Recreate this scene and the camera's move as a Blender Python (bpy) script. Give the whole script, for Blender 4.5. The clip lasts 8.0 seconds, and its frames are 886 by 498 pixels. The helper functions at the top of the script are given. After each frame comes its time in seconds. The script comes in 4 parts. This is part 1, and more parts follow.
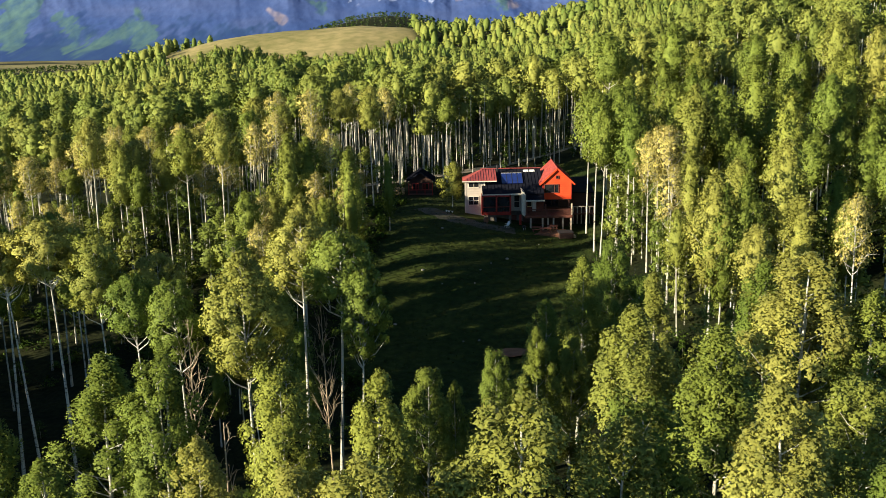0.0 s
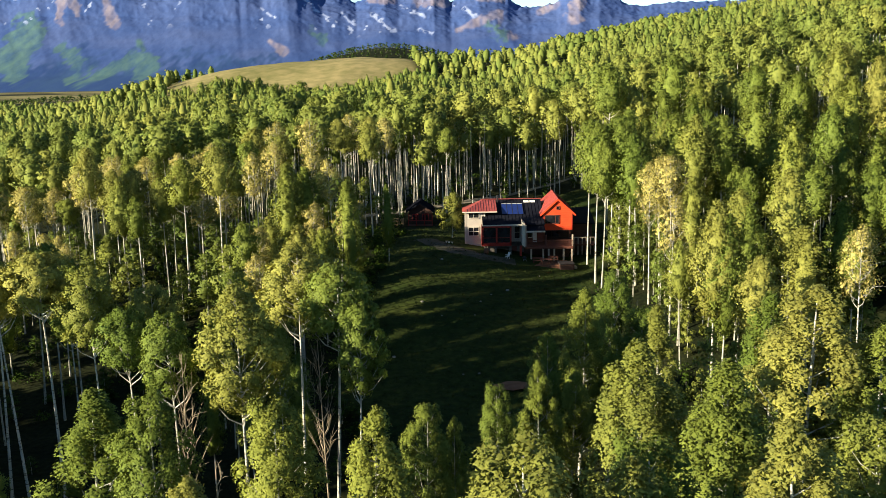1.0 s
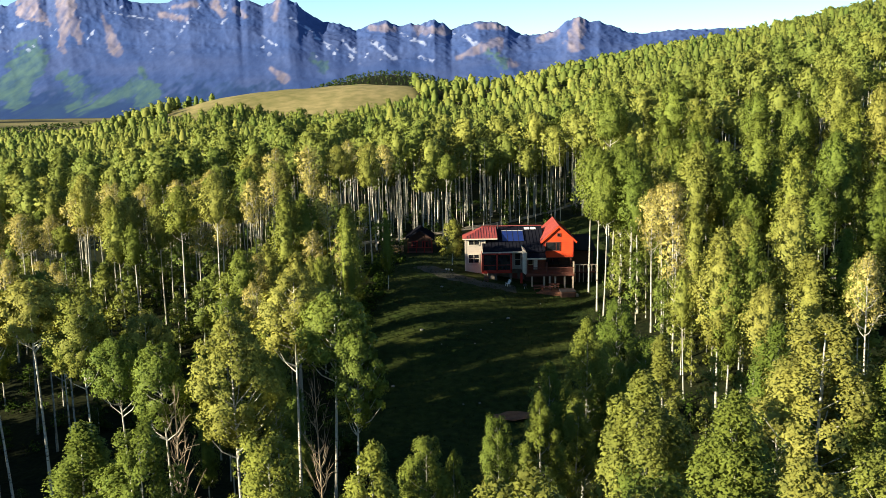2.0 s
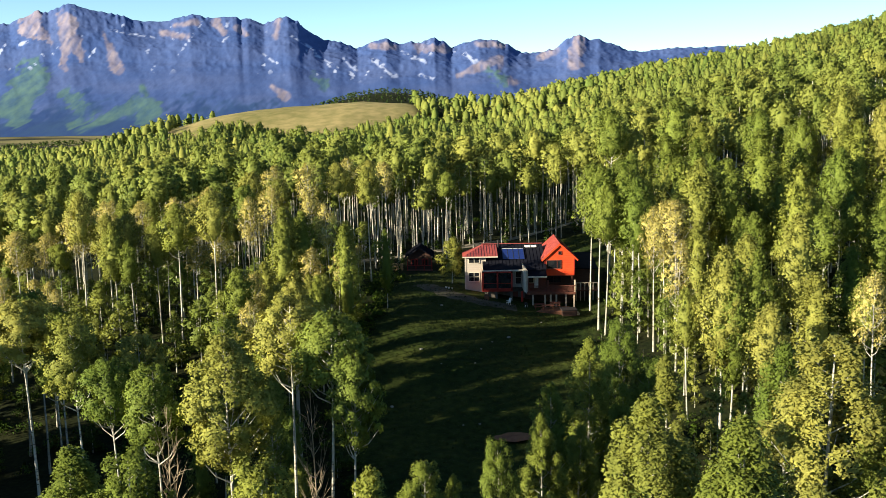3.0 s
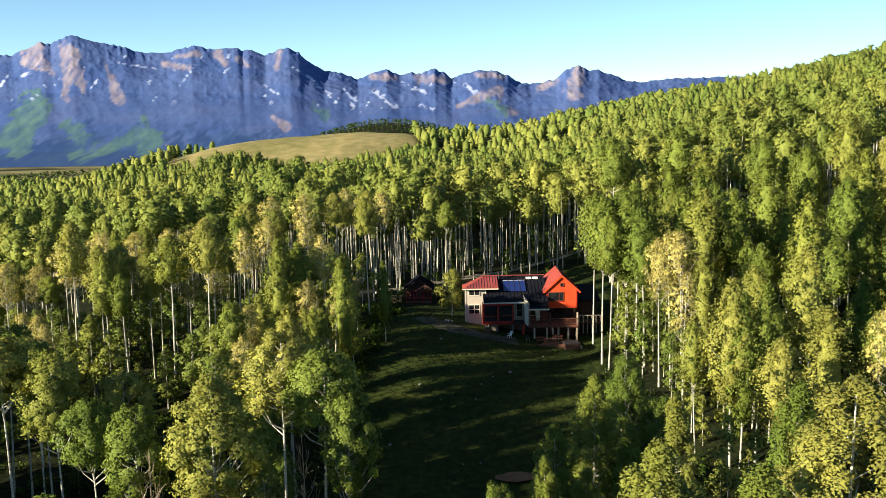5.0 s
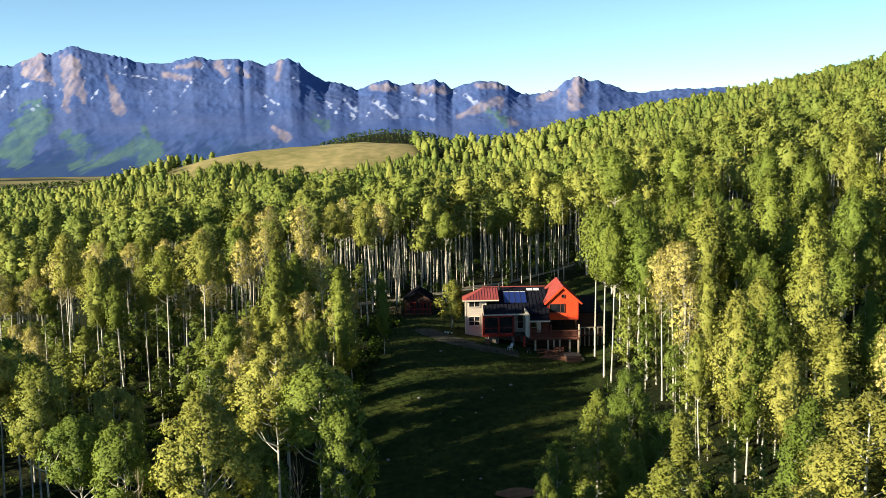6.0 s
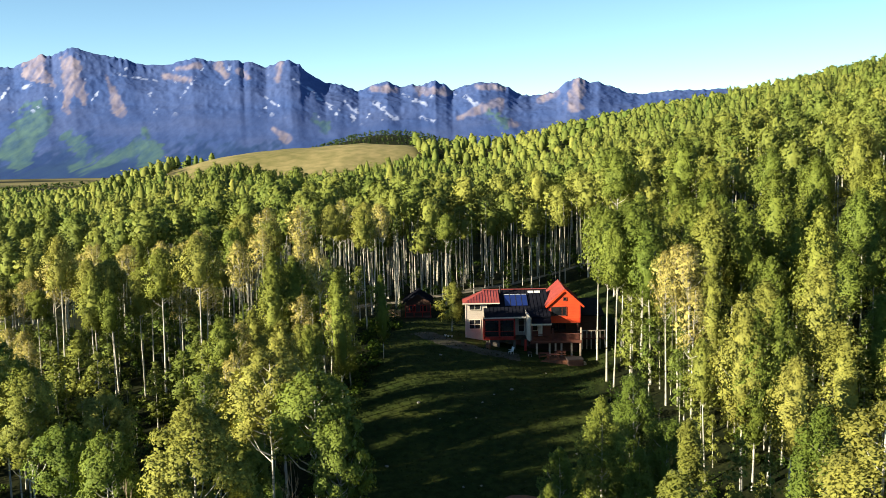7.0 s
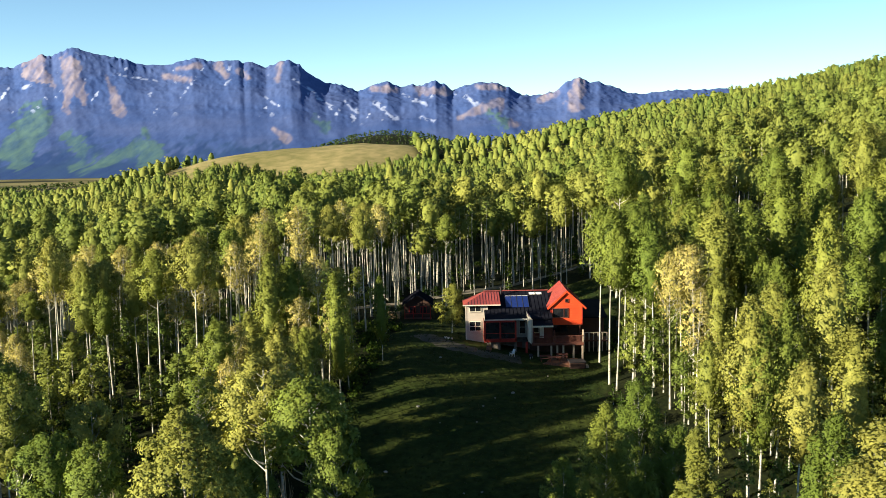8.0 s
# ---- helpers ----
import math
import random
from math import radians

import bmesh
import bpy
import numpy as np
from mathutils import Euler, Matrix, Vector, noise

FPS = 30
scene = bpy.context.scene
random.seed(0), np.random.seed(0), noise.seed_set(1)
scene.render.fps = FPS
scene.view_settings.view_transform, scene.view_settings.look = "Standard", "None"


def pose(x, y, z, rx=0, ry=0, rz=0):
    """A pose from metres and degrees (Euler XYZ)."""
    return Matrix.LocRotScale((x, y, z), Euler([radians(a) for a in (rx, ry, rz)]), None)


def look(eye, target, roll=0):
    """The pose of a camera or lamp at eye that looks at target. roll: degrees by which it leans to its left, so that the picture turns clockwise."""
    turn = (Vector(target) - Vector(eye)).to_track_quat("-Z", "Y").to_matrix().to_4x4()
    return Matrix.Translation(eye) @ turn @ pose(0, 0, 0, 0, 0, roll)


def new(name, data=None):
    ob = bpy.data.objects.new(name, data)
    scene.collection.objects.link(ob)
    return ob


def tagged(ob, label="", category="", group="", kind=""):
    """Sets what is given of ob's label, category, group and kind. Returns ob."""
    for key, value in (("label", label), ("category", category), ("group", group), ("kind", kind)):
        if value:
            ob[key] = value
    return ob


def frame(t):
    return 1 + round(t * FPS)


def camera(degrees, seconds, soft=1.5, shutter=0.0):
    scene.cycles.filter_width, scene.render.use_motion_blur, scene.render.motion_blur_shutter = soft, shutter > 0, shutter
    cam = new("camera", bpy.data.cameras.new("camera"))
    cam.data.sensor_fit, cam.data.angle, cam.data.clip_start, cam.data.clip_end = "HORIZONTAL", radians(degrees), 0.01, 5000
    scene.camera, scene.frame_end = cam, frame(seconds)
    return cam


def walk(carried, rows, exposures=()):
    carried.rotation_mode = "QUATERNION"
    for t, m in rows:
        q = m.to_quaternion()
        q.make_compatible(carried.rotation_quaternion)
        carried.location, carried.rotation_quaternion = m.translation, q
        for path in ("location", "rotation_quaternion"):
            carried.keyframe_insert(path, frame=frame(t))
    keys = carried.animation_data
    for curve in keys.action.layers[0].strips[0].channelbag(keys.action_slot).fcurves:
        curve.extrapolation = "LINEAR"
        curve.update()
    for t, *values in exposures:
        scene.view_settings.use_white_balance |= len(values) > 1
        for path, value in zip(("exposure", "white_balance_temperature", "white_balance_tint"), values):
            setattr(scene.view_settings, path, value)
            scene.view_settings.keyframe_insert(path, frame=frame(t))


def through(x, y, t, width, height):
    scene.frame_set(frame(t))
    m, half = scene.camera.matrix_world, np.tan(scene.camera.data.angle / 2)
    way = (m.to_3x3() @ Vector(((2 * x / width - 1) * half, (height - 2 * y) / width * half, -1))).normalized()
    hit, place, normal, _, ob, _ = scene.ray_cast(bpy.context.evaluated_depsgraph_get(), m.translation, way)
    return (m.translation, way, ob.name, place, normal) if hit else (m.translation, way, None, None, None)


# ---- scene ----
cam = camera(48.4, 8.0, soft=0.85)
PATH = [
    (0, 0.000, 0.000, 0.000, -0.200, -14.000, 0.900),
    (0.5, 0.026, 0.673, -0.084, -0.196, -13.110, 0.896),
    (1, 0.054, 1.364, -0.164, -0.193, -12.251, 0.889),
    (1.5, 0.085, 2.060, -0.249, -0.183, -11.401, 0.883),
    (3, 0.212, 4.253, -0.491, -0.148, -9.707, 0.890),
    (3.5, 0.248, 4.943, -0.551, -0.140, -9.262, 0.908),
    (4, 0.277, 5.696, -0.606, -0.123, -8.826, 0.917),
    (4.5, 0.309, 6.513, -0.659, -0.114, -8.399, 0.927),
    (5, 0.344, 7.379, -0.711, -0.136, -7.972, 0.935),
    (6.5, 0.469, 10.252, -0.956, -0.110, -7.286, 0.941),
    (7, 0.498, 11.318, -1.036, -0.099, -7.290, 0.951),
    (7.5, 0.524, 12.406, -1.117, -0.091, -7.289, 0.957),
    (8, 0.537, 13.500, -1.199, -0.089, -7.289, 0.977),
]
walk(cam, [(t, pose(x, y, z, 90 + pitch, roll, yaw)) for t, x, y, z, yaw, pitch, roll in PATH])

# ---- light: low evening sun from behind the left shoulder, clear sky ----
SUN_ELEVATION, SUN_AZIMUTH = 18.0, 244.0  # compass-like, clockwise from +y: the side the sun stands on
world = bpy.data.worlds.new("sky")
scene.world = world
world.use_nodes = True
wn = world.node_tree
sky = wn.nodes.new("ShaderNodeTexSky")
sky.sky_type, sky.sun_disc = "NISHITA", False
sky.sun_elevation, sky.sun_rotation = radians(SUN_ELEVATION), radians(SUN_AZIMUTH)
sky.altitude, sky.air_density, sky.dust_density, sky.ozone_density = 2800, 0.8, 0.0, 1.6
clear = wn.nodes.new("ShaderNodeMix")  # tints the sky's light a little towards cyan
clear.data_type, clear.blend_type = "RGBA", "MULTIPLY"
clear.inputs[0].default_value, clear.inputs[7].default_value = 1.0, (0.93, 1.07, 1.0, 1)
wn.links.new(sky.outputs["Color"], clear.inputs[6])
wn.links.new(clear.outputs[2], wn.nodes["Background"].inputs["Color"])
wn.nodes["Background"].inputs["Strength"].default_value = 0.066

az = radians(SUN_AZIMUTH)
to_sun = Vector((math.sin(az) * math.cos(radians(SUN_ELEVATION)), math.cos(az) * math.cos(radians(SUN_ELEVATION)), math.sin(radians(SUN_ELEVATION))))
sun = new("sun", bpy.data.lights.new("sun", "SUN"))
sun.data.energy, sun.data.angle, sun.data.color = 5.0, radians(0.55), (1.0, 0.88, 0.64)
sun.matrix_world = look(to_sun * 500, (0, 0, 0))
scene.view_settings.exposure = 1.52


# ---- materials ----
def nodes_of(name, rough=0.8, metal=0.0, spec=0.3):
    m = bpy.data.materials.new(name)
    m.use_nodes = True
    b = m.node_tree.nodes["Principled BSDF"]
    b.inputs["Roughness"].default_value, b.inputs["Metallic"].default_value = rough, metal
    b.inputs["Specular IOR Level"].default_value = spec
    return m, m.node_tree.nodes, m.node_tree.links, b


def noise_mix(n, l, scale, a, b, lo=0.4, hi=0.6, stretch=(1, 1, 1), detail=4.0, coords="Object"):
    """A colour that wanders from a to b by noise."""
    tc, mp, tx, rp = n.new("ShaderNodeTexCoord"), n.new("ShaderNodeMapping"), n.new("ShaderNodeTexNoise"), n.new("ShaderNodeValToRGB")
    mp.inputs["Scale"].default_value = stretch
    tx.inputs["Scale"].default_value, tx.inputs["Detail"].default_value = scale, detail
    l.new(tc.outputs[coords], mp.inputs["Vector"])
    l.new(mp.outputs["Vector"], tx.inputs["Vector"])
    l.new(tx.outputs["Fac"], rp.inputs["Fac"])
    rp.color_ramp.elements[0].position, rp.color_ramp.elements[1].position = lo, hi
    rp.color_ramp.elements[0].color, rp.color_ramp.elements[1].color = (*a, 1), (*b, 1)
    return rp.outputs["Color"], tx.outputs["Fac"]


def blend(n, l, fac, a, b, mode="MIX"):
    m = n.new("ShaderNodeMix")
    m.data_type, m.blend_type = "RGBA", mode
    for value, socket in ((fac, m.inputs[0]), (a, m.inputs[6]), (b, m.inputs[7])):
        if isinstance(value, (int, float)):
            socket.default_value = value
        elif isinstance(value, tuple):
            socket.default_value = (*value, 1)
        else:
            l.new(value, socket)
    return m.outputs[2]


def bump(n, l, b, height, strength=0.3, distance=0.05):
    bp = n.new("ShaderNodeBump")
    bp.inputs["Strength"].default_value, bp.inputs["Distance"].default_value = strength, distance
    l.new(height, bp.inputs["Height"])
    l.new(bp.outputs["Normal"], b.inputs["Normal"])


def plain(name, a, b, scale=2.0, rough=0.7, metal=0.0, stretch=(1, 1, 1), relief=0.2, spec=0.3):
    """Paint, metal or wood with a slow drift between two shades and fine relief."""
    m, n, l, p = nodes_of(name, rough, metal, spec)
    slow, _ = noise_mix(n, l, scale, a, b, 0.3, 0.7, stretch)
    fine, h = noise_mix(n, l, scale * 14, (0.82, 0.82, 0.82), (1.12, 1.12, 1.12), 0.3, 0.7, stretch)
    l.new(blend(n, l, 1.0, slow, fine, "MULTIPLY"), p.inputs["Base Color"])
    bump(n, l, p, h, relief, 0.02)
    return m


def leaf_material(name, dark, light, spread, tinted=False, through=0.14):
    """Leaves: two greens, drifting from tree to tree and from leaf to leaf, with light passing through them."""
    m, n, l, p = nodes_of(name, 0.6, 0.0, 0.08)
    if tinted:
        at = n.new("ShaderNodeAttribute")
        at.attribute_name = "tint"
        tree = at.outputs["Fac"]
    else:
        tree = n.new("ShaderNodeObjectInfo").outputs["Random"]
    rp = n.new("ShaderNodeValToRGB")
    rp.color_ramp.elements[0].color, rp.color_ramp.elements[1].color = (*dark, 1), (*light, 1)
    mid = rp.color_ramp.elements.new(0.55)
    mid.color = (*[(u * 0.55 + v * 0.45) for u, v in zip(dark, light)], 1)
    l.new(tree, rp.inputs["Fac"])
    geo, r2 = n.new("ShaderNodeNewGeometry"), n.new("ShaderNodeValToRGB")
    r2.color_ramp.elements[0].color, r2.color_ramp.elements[1].color = (1 - spread, 1 - spread, 1 - spread, 1), (1 + spread, 1 + spread * 0.8, 1 + spread * 0.4, 1)
    l.new(geo.outputs["Random Per Island"], r2.inputs["Fac"])
    colour = blend(n, l, 1.0, rp.outputs["Color"], r2.outputs["Color"], "MULTIPLY")
    mottle, h = noise_mix(n, l, 1.3, (0.86, 0.88, 0.90), (1.10, 1.08, 1.04), 0.36, 0.62, detail=3.0)
    colour = blend(n, l, 1.0, colour, mottle, "MULTIPLY")
    bump(n, l, p, h, 0.2, 0.2)
    l.new(colour, p.inputs["Base Color"])
    tr, mx, out = n.new("ShaderNodeBsdfTranslucent"), n.new("ShaderNodeMixShader"), n["Material Output"]
    l.new(blend(n, l, 1.0, colour, (1.25, 1.15, 0.6), "MULTIPLY"), tr.inputs["Color"])
    mx.inputs[0].default_value = through
    l.new(p.outputs[0], mx.inputs[1])
    l.new(tr.outputs[0], mx.inputs[2])
    l.new(mx.outputs[0], out.inputs["Surface"])
    return m


def bark_material():
    m, n, l, p = nodes_of("aspen_bark", 0.75)
    pale, _ = noise_mix(n, l, 0.5, (0.38, 0.365, 0.31), (0.58, 0.56, 0.49), 0.35, 0.65)
    scars, h = noise_mix(n, l, 2.2, (0.10, 0.085, 0.07), (1, 1, 1), 0.34, 0.45, (1, 1, 3.5))
    l.new(blend(n, l, 1.0, pale, scars, "MULTIPLY"), p.inputs["Base Color"])
    bump(n, l, p, h, 0.3, 0.02)
    return m


def ground_material():
    """Grass in the clearings, leaf litter and undergrowth below the trees, both by one soft-edged mask; both colours
    are lowered to stand in for shade.
    """
    m, n, l, p = nodes_of("ground_cover", 0.95, 0.0, 0.1)
    at = n.new("ShaderNodeAttribute")
    at.attribute_name = "meadow"
    # grass, darker than its own green: the clearing's shade is in the colour
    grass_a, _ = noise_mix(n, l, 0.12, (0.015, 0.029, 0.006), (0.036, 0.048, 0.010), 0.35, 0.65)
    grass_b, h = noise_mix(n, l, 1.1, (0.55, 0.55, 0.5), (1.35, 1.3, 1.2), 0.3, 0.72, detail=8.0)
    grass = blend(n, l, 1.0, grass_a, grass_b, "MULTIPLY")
    # litter, with part of the shade below the trees put into its dark colour
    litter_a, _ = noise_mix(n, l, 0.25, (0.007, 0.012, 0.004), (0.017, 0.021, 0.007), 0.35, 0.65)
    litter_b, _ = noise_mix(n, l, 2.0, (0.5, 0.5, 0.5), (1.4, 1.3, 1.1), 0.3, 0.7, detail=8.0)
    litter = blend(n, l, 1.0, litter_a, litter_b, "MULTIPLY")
    dry, _ = noise_mix(n, l, 0.02, (0.19, 0.17, 0.07), (0.26, 0.22, 0.10), 0.35, 0.65)
    dry2, _ = noise_mix(n, l, 0.15, (0.75, 0.8, 0.7), (1.15, 1.1, 1.1), 0.35, 0.65)
    dry = blend(n, l, 1.0, dry, dry2, "MULTIPLY")
    far = n.new("ShaderNodeAttribute")
    far.attribute_name = "pasture"
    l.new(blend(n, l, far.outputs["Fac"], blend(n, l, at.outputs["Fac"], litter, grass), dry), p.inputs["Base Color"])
    bump(n, l, p, h, 0.8, 0.25)
    return m


BARK = bark_material()
GROUND = ground_material()
LEAF = leaf_material("aspen_leaf_green", (0.114, 0.164, 0.031), (0.216, 0.246, 0.049), 0.16)
LEAF_YELLOW = leaf_material("aspen_leaf_yellow_green", (0.184, 0.214, 0.045), (0.272, 0.272, 0.066), 0.16)
LEAF_PALE = leaf_material("aspen_leaf_pale", (0.36, 0.335, 0.110), (0.40, 0.365, 0.125), 0.35)
LEAF_FAR = leaf_material("forest_leaf", (0.108, 0.158, 0.034), (0.246, 0.258, 0.058), 0.14, tinted=True)
SHRUB = leaf_material("shrub_leaf", (0.026, 0.055, 0.008), (0.060, 0.100, 0.014), 0.4, tinted=True)
# blades darkened like the turf, with shade put into their green
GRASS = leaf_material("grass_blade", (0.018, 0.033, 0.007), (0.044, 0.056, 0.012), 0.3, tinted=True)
TWIG = plain("dead_wood", (0.30, 0.24, 0.17), (0.42, 0.34, 0.24), 1.0, 0.9)


# ---- the lie of the land ----
def step(a, b, v):
    s = np.clip((v - a) / (b - a), 0, 1)
    return s * s * (3 - 2 * s)


def wander(x, y, size, seed=0.0):
    """Smooth values from -1 to 1, of that size in metres, by crossing waves."""
    x, y = np.asarray(x, float) / size, np.asarray(y, float) / size
    a = np.sin(2.1 * x + 1.3 * np.sin(1.7 * y + seed) + seed) + np.sin(1.9 * y + 1.1 * np.sin(2.3 * x - seed) + 2 * seed)
    b = np.sin(3.7 * x + 2.9 * y + 3 * seed) + np.sin(3.1 * x - 4.3 * y + 5 * seed)
    return (a + 0.5 * b) / 3


LATTICE = np.random.default_rng(5).uniform(-1, 1, (256, 256))


def grain(x, y, size, seed=0):
    """Smooth random values from -1 to 1, of that size in metres, with no repeat."""
    x, y = np.asarray(x, float) / size + 17.3 * seed, np.asarray(y, float) / size + 9.1 * seed
    i, j = np.floor(x).astype(int), np.floor(y).astype(int)
    u, v = x - i, y - j
    u, v = u * u * (3 - 2 * u), v * v * (3 - 2 * v)
    at = lambda a, b: LATTICE[(i + a) % 256, (j + b) % 256]  # noqa: E731
    return (at(0, 0) * (1 - u) + at(1, 0) * u) * (1 - v) + (at(0, 1) * (1 - u) + at(1, 1) * u) * v


EDGE_Y, EDGE_X = [90, 106, 126, 136, 150, 176], [25, 28, 26.5, 23.5, 24, 27]  # where the wood stands right of the clearing
RUN = [-400, 40, 75, 108, 131, 150, 220, 300, 450, 800, 1500, 3000, 6000]
FALL = [-48, -43, -41, -39.3, -35.3, -33.8, -33.0, -36, -44, -58, -86, -140, -140]


def land(x, y):
    """The ground's height."""
    x, y = np.asarray(x, float), np.asarray(y, float)
    z = sum(np.interp(y + d, RUN, FALL) for d in (-12, -4, 4, 12)) / 4
    z = z + np.interp(y, [225, 300, 410, 460, 620], [0, 3.6, 9.2, 10.2, 0]) * step(30, -30, x)
    z = z - 0.15 * np.clip(-x - np.interp(y, [130, 410], [20, 62]), 0, 110) * step(110, 170, y) * (1 - 0.6 * step(480, 700, y))
    z = z - 0.16 * np.clip(x - 12, -16, 9) * np.exp(-(((y - 150) / 24) ** 2)) * step(-34, -14, x)
    u = np.clip(x - 15 + 0.05 * (y - 150), 0, 400)
    rise = 0.237 * u * u / (u + 12) * step(60, 120, y) + 0.041 * np.clip(y - 200, 0, 400) * step(0, 80, x)
    z = z + rise * (1 - step(560, 950, y))
    z = z + np.interp(x, [20, 50, 80, 117, 173, 254, 420], [0, -5, 0, 4, 0.5, -1, -6]) * step(320, 520, y) * (1 - step(700, 950, y))
    z = z + 6 * np.exp(-(((x + 108) / 38) ** 2) - ((y - 430) / 60) ** 2) - 5 * np.exp(-(((x + 57) / 22) ** 2) - ((y - 470) / 70) ** 2)
    z = z + 6 * np.exp(-(((x - 4) / 34) ** 2) - ((y - 470) / 100) ** 2)
    plateau = sum(np.interp(x + d, [-310, -240, -172, -134, -72, -30, 8, 48, 100, 160], [0, 12, 35, 39.4, 39.1, 40, 33, 23, 5, 0]) for d in (-24, -8, 8, 24)) / 4
    z = z + plateau * np.exp(-(((y - 700) / 120) ** 2))
    z = z + 58 * np.exp(-(((x + 60) / 150) ** 2) - ((y - 1150) / 160) ** 2)
    z = z + 13 * np.exp(-(((x + 350) / 190) ** 2) - ((y - 1080) / 190) ** 2)
    return z + 0.35 * wander(x, y, 9, 1.0) + 0.5 * wander(x, y, 31, 2.0) * step(160, 260, y)


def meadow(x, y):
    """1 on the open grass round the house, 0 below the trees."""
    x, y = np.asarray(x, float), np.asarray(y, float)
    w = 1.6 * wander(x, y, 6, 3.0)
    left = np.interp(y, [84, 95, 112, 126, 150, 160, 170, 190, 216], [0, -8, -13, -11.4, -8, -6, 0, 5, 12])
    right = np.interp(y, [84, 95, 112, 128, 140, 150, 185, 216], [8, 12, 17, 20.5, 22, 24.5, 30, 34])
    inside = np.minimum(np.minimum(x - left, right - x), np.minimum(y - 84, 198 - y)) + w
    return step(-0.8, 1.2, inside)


def pasture(x, y):
    """1 on the far dry grassland."""
    x, y = np.asarray(x, float), np.asarray(y, float)
    hill = 1.25 - np.hypot((x + 96) / 64, (y - 665) / 120) + 0.12 * wander(x, y, 40, 4.0)
    flat = step(880, 1000, y) * step(-0.25, 0.05, wander(x, y, 170, 5.0)) * step(190, 300, -x)
    return np.maximum(step(-0.05, 0.05, hill), flat)


def mesh_of(name, verts, quads, materials, slots=None, smooth=False, **values):
    """A mesh from arrays of places and faces of four corners (three where the last is -1), with values at its points.
    Places may bring their normals in three more columns."""
    me = bpy.data.meshes.new(name)
    verts, quads = np.asarray(verts, np.float32), np.asarray(quads, np.int32)
    verts, normals, smooth = verts[:, :3], verts[:, 3:], smooth or verts.shape[1] > 3
    corners = quads.ravel()
    corners = corners[corners >= 0]
    sizes = (quads >= 0).sum(1)
    me.vertices.add(len(verts))
    me.vertices.foreach_set("co", verts.ravel())
    me.loops.add(len(corners))
    me.loops.foreach_set("vertex_index", corners)
    me.polygons.add(len(quads))
    me.polygons.foreach_set("loop_start", np.concatenate([[0], np.cumsum(sizes)[:-1]]).astype(np.int32))
    for m in materials:
        me.materials.append(m)
    if slots is not None:
        me.polygons.foreach_set("material_index", np.asarray(slots, np.int32))
    me.polygons.foreach_set("use_smooth", np.full(len(quads), smooth))
    for key, v in values.items():
        me.attributes.new(key, "FLOAT", "POINT").data.foreach_set("value", np.asarray(v, np.float32))
    me.update(calc_edges=True)
    me.validate()
    if normals.shape[1]:
        me.normals_split_custom_set_from_vertices(normals)
    return me


def sheet(xs, ys):
    """Grid places and faces."""
    gx, gy = np.meshgrid(xs, ys)
    k = np.arange(len(xs) * len(ys)).reshape(len(ys), len(xs))
    quads = np.stack([k[:-1, :-1], k[:-1, 1:], k[1:, 1:], k[1:, :-1]], -1).reshape(-1, 4)
    return gx.ravel(), gy.ravel(), quads


xs = np.concatenate([-np.geomspace(3600, 62, 60), np.linspace(-60, 60, 121), np.geomspace(62, 3600, 60)])
ys = np.concatenate([np.linspace(-900, 60, 30), np.linspace(62, 240, 130), np.geomspace(243, 4900, 110)])
gx, gy, quads = sheet(xs, ys)
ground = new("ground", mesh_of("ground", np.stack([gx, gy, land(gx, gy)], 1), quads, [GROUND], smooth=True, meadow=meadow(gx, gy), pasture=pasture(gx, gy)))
tagged(ground, "rolling ground of meadow grass and leaf litter darkened for shade, and dry pasture", "ground", kind="structure")


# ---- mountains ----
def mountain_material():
    m, n, l, p = nodes_of("hazed_mountain_rock", 0.95, 0.0, 0.05)
    # airlight of the distance is put into the base colour: blue over grey rock
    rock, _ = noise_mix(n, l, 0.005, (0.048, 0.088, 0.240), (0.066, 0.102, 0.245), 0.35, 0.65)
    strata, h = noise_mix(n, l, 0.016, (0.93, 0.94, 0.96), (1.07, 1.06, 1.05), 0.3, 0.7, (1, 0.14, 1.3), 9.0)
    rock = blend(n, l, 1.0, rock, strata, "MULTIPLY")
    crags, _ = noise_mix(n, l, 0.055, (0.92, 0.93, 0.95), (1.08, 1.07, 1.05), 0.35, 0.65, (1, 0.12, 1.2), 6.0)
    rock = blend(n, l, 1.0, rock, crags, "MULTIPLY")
    # these carry the blue haze too; talus and meadow tones also hold painted sunlight
    for key, a, b, size in (("wooded", (0.026, 0.056, 0.165), (0.034, 0.072, 0.165), 0.02), ("sunlit_scree", (0.165, 0.150, 0.215), (0.290, 0.250, 0.295), 0.02),
                            ("sunlit_meadows", (0.046, 0.098, 0.155), (0.085, 0.160, 0.150), 0.03), ("snow", (0.28, 0.34, 0.55), (0.40, 0.46, 0.66), 0.03)):
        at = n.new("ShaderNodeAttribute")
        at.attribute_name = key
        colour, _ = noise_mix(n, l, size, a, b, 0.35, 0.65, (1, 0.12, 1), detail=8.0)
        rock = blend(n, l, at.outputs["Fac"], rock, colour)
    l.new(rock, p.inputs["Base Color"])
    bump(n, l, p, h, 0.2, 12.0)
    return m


MOUNTAIN = mountain_material()
CREST_X = [-2600, -1775, -1718, -1600, -1567, -1480, -1362, -1261, -1227, -1182, -1103, -999, -909, -813, -795, -772, -705, -635, -606, -568, -535, -467, -411, -331, -297, -216, -160, -114, -80, -22, 23, 46, 115, 160, 229, 274, 308, 366, 423, 469, 514, 560, 606, 640, 697, 800, 937, 2600]
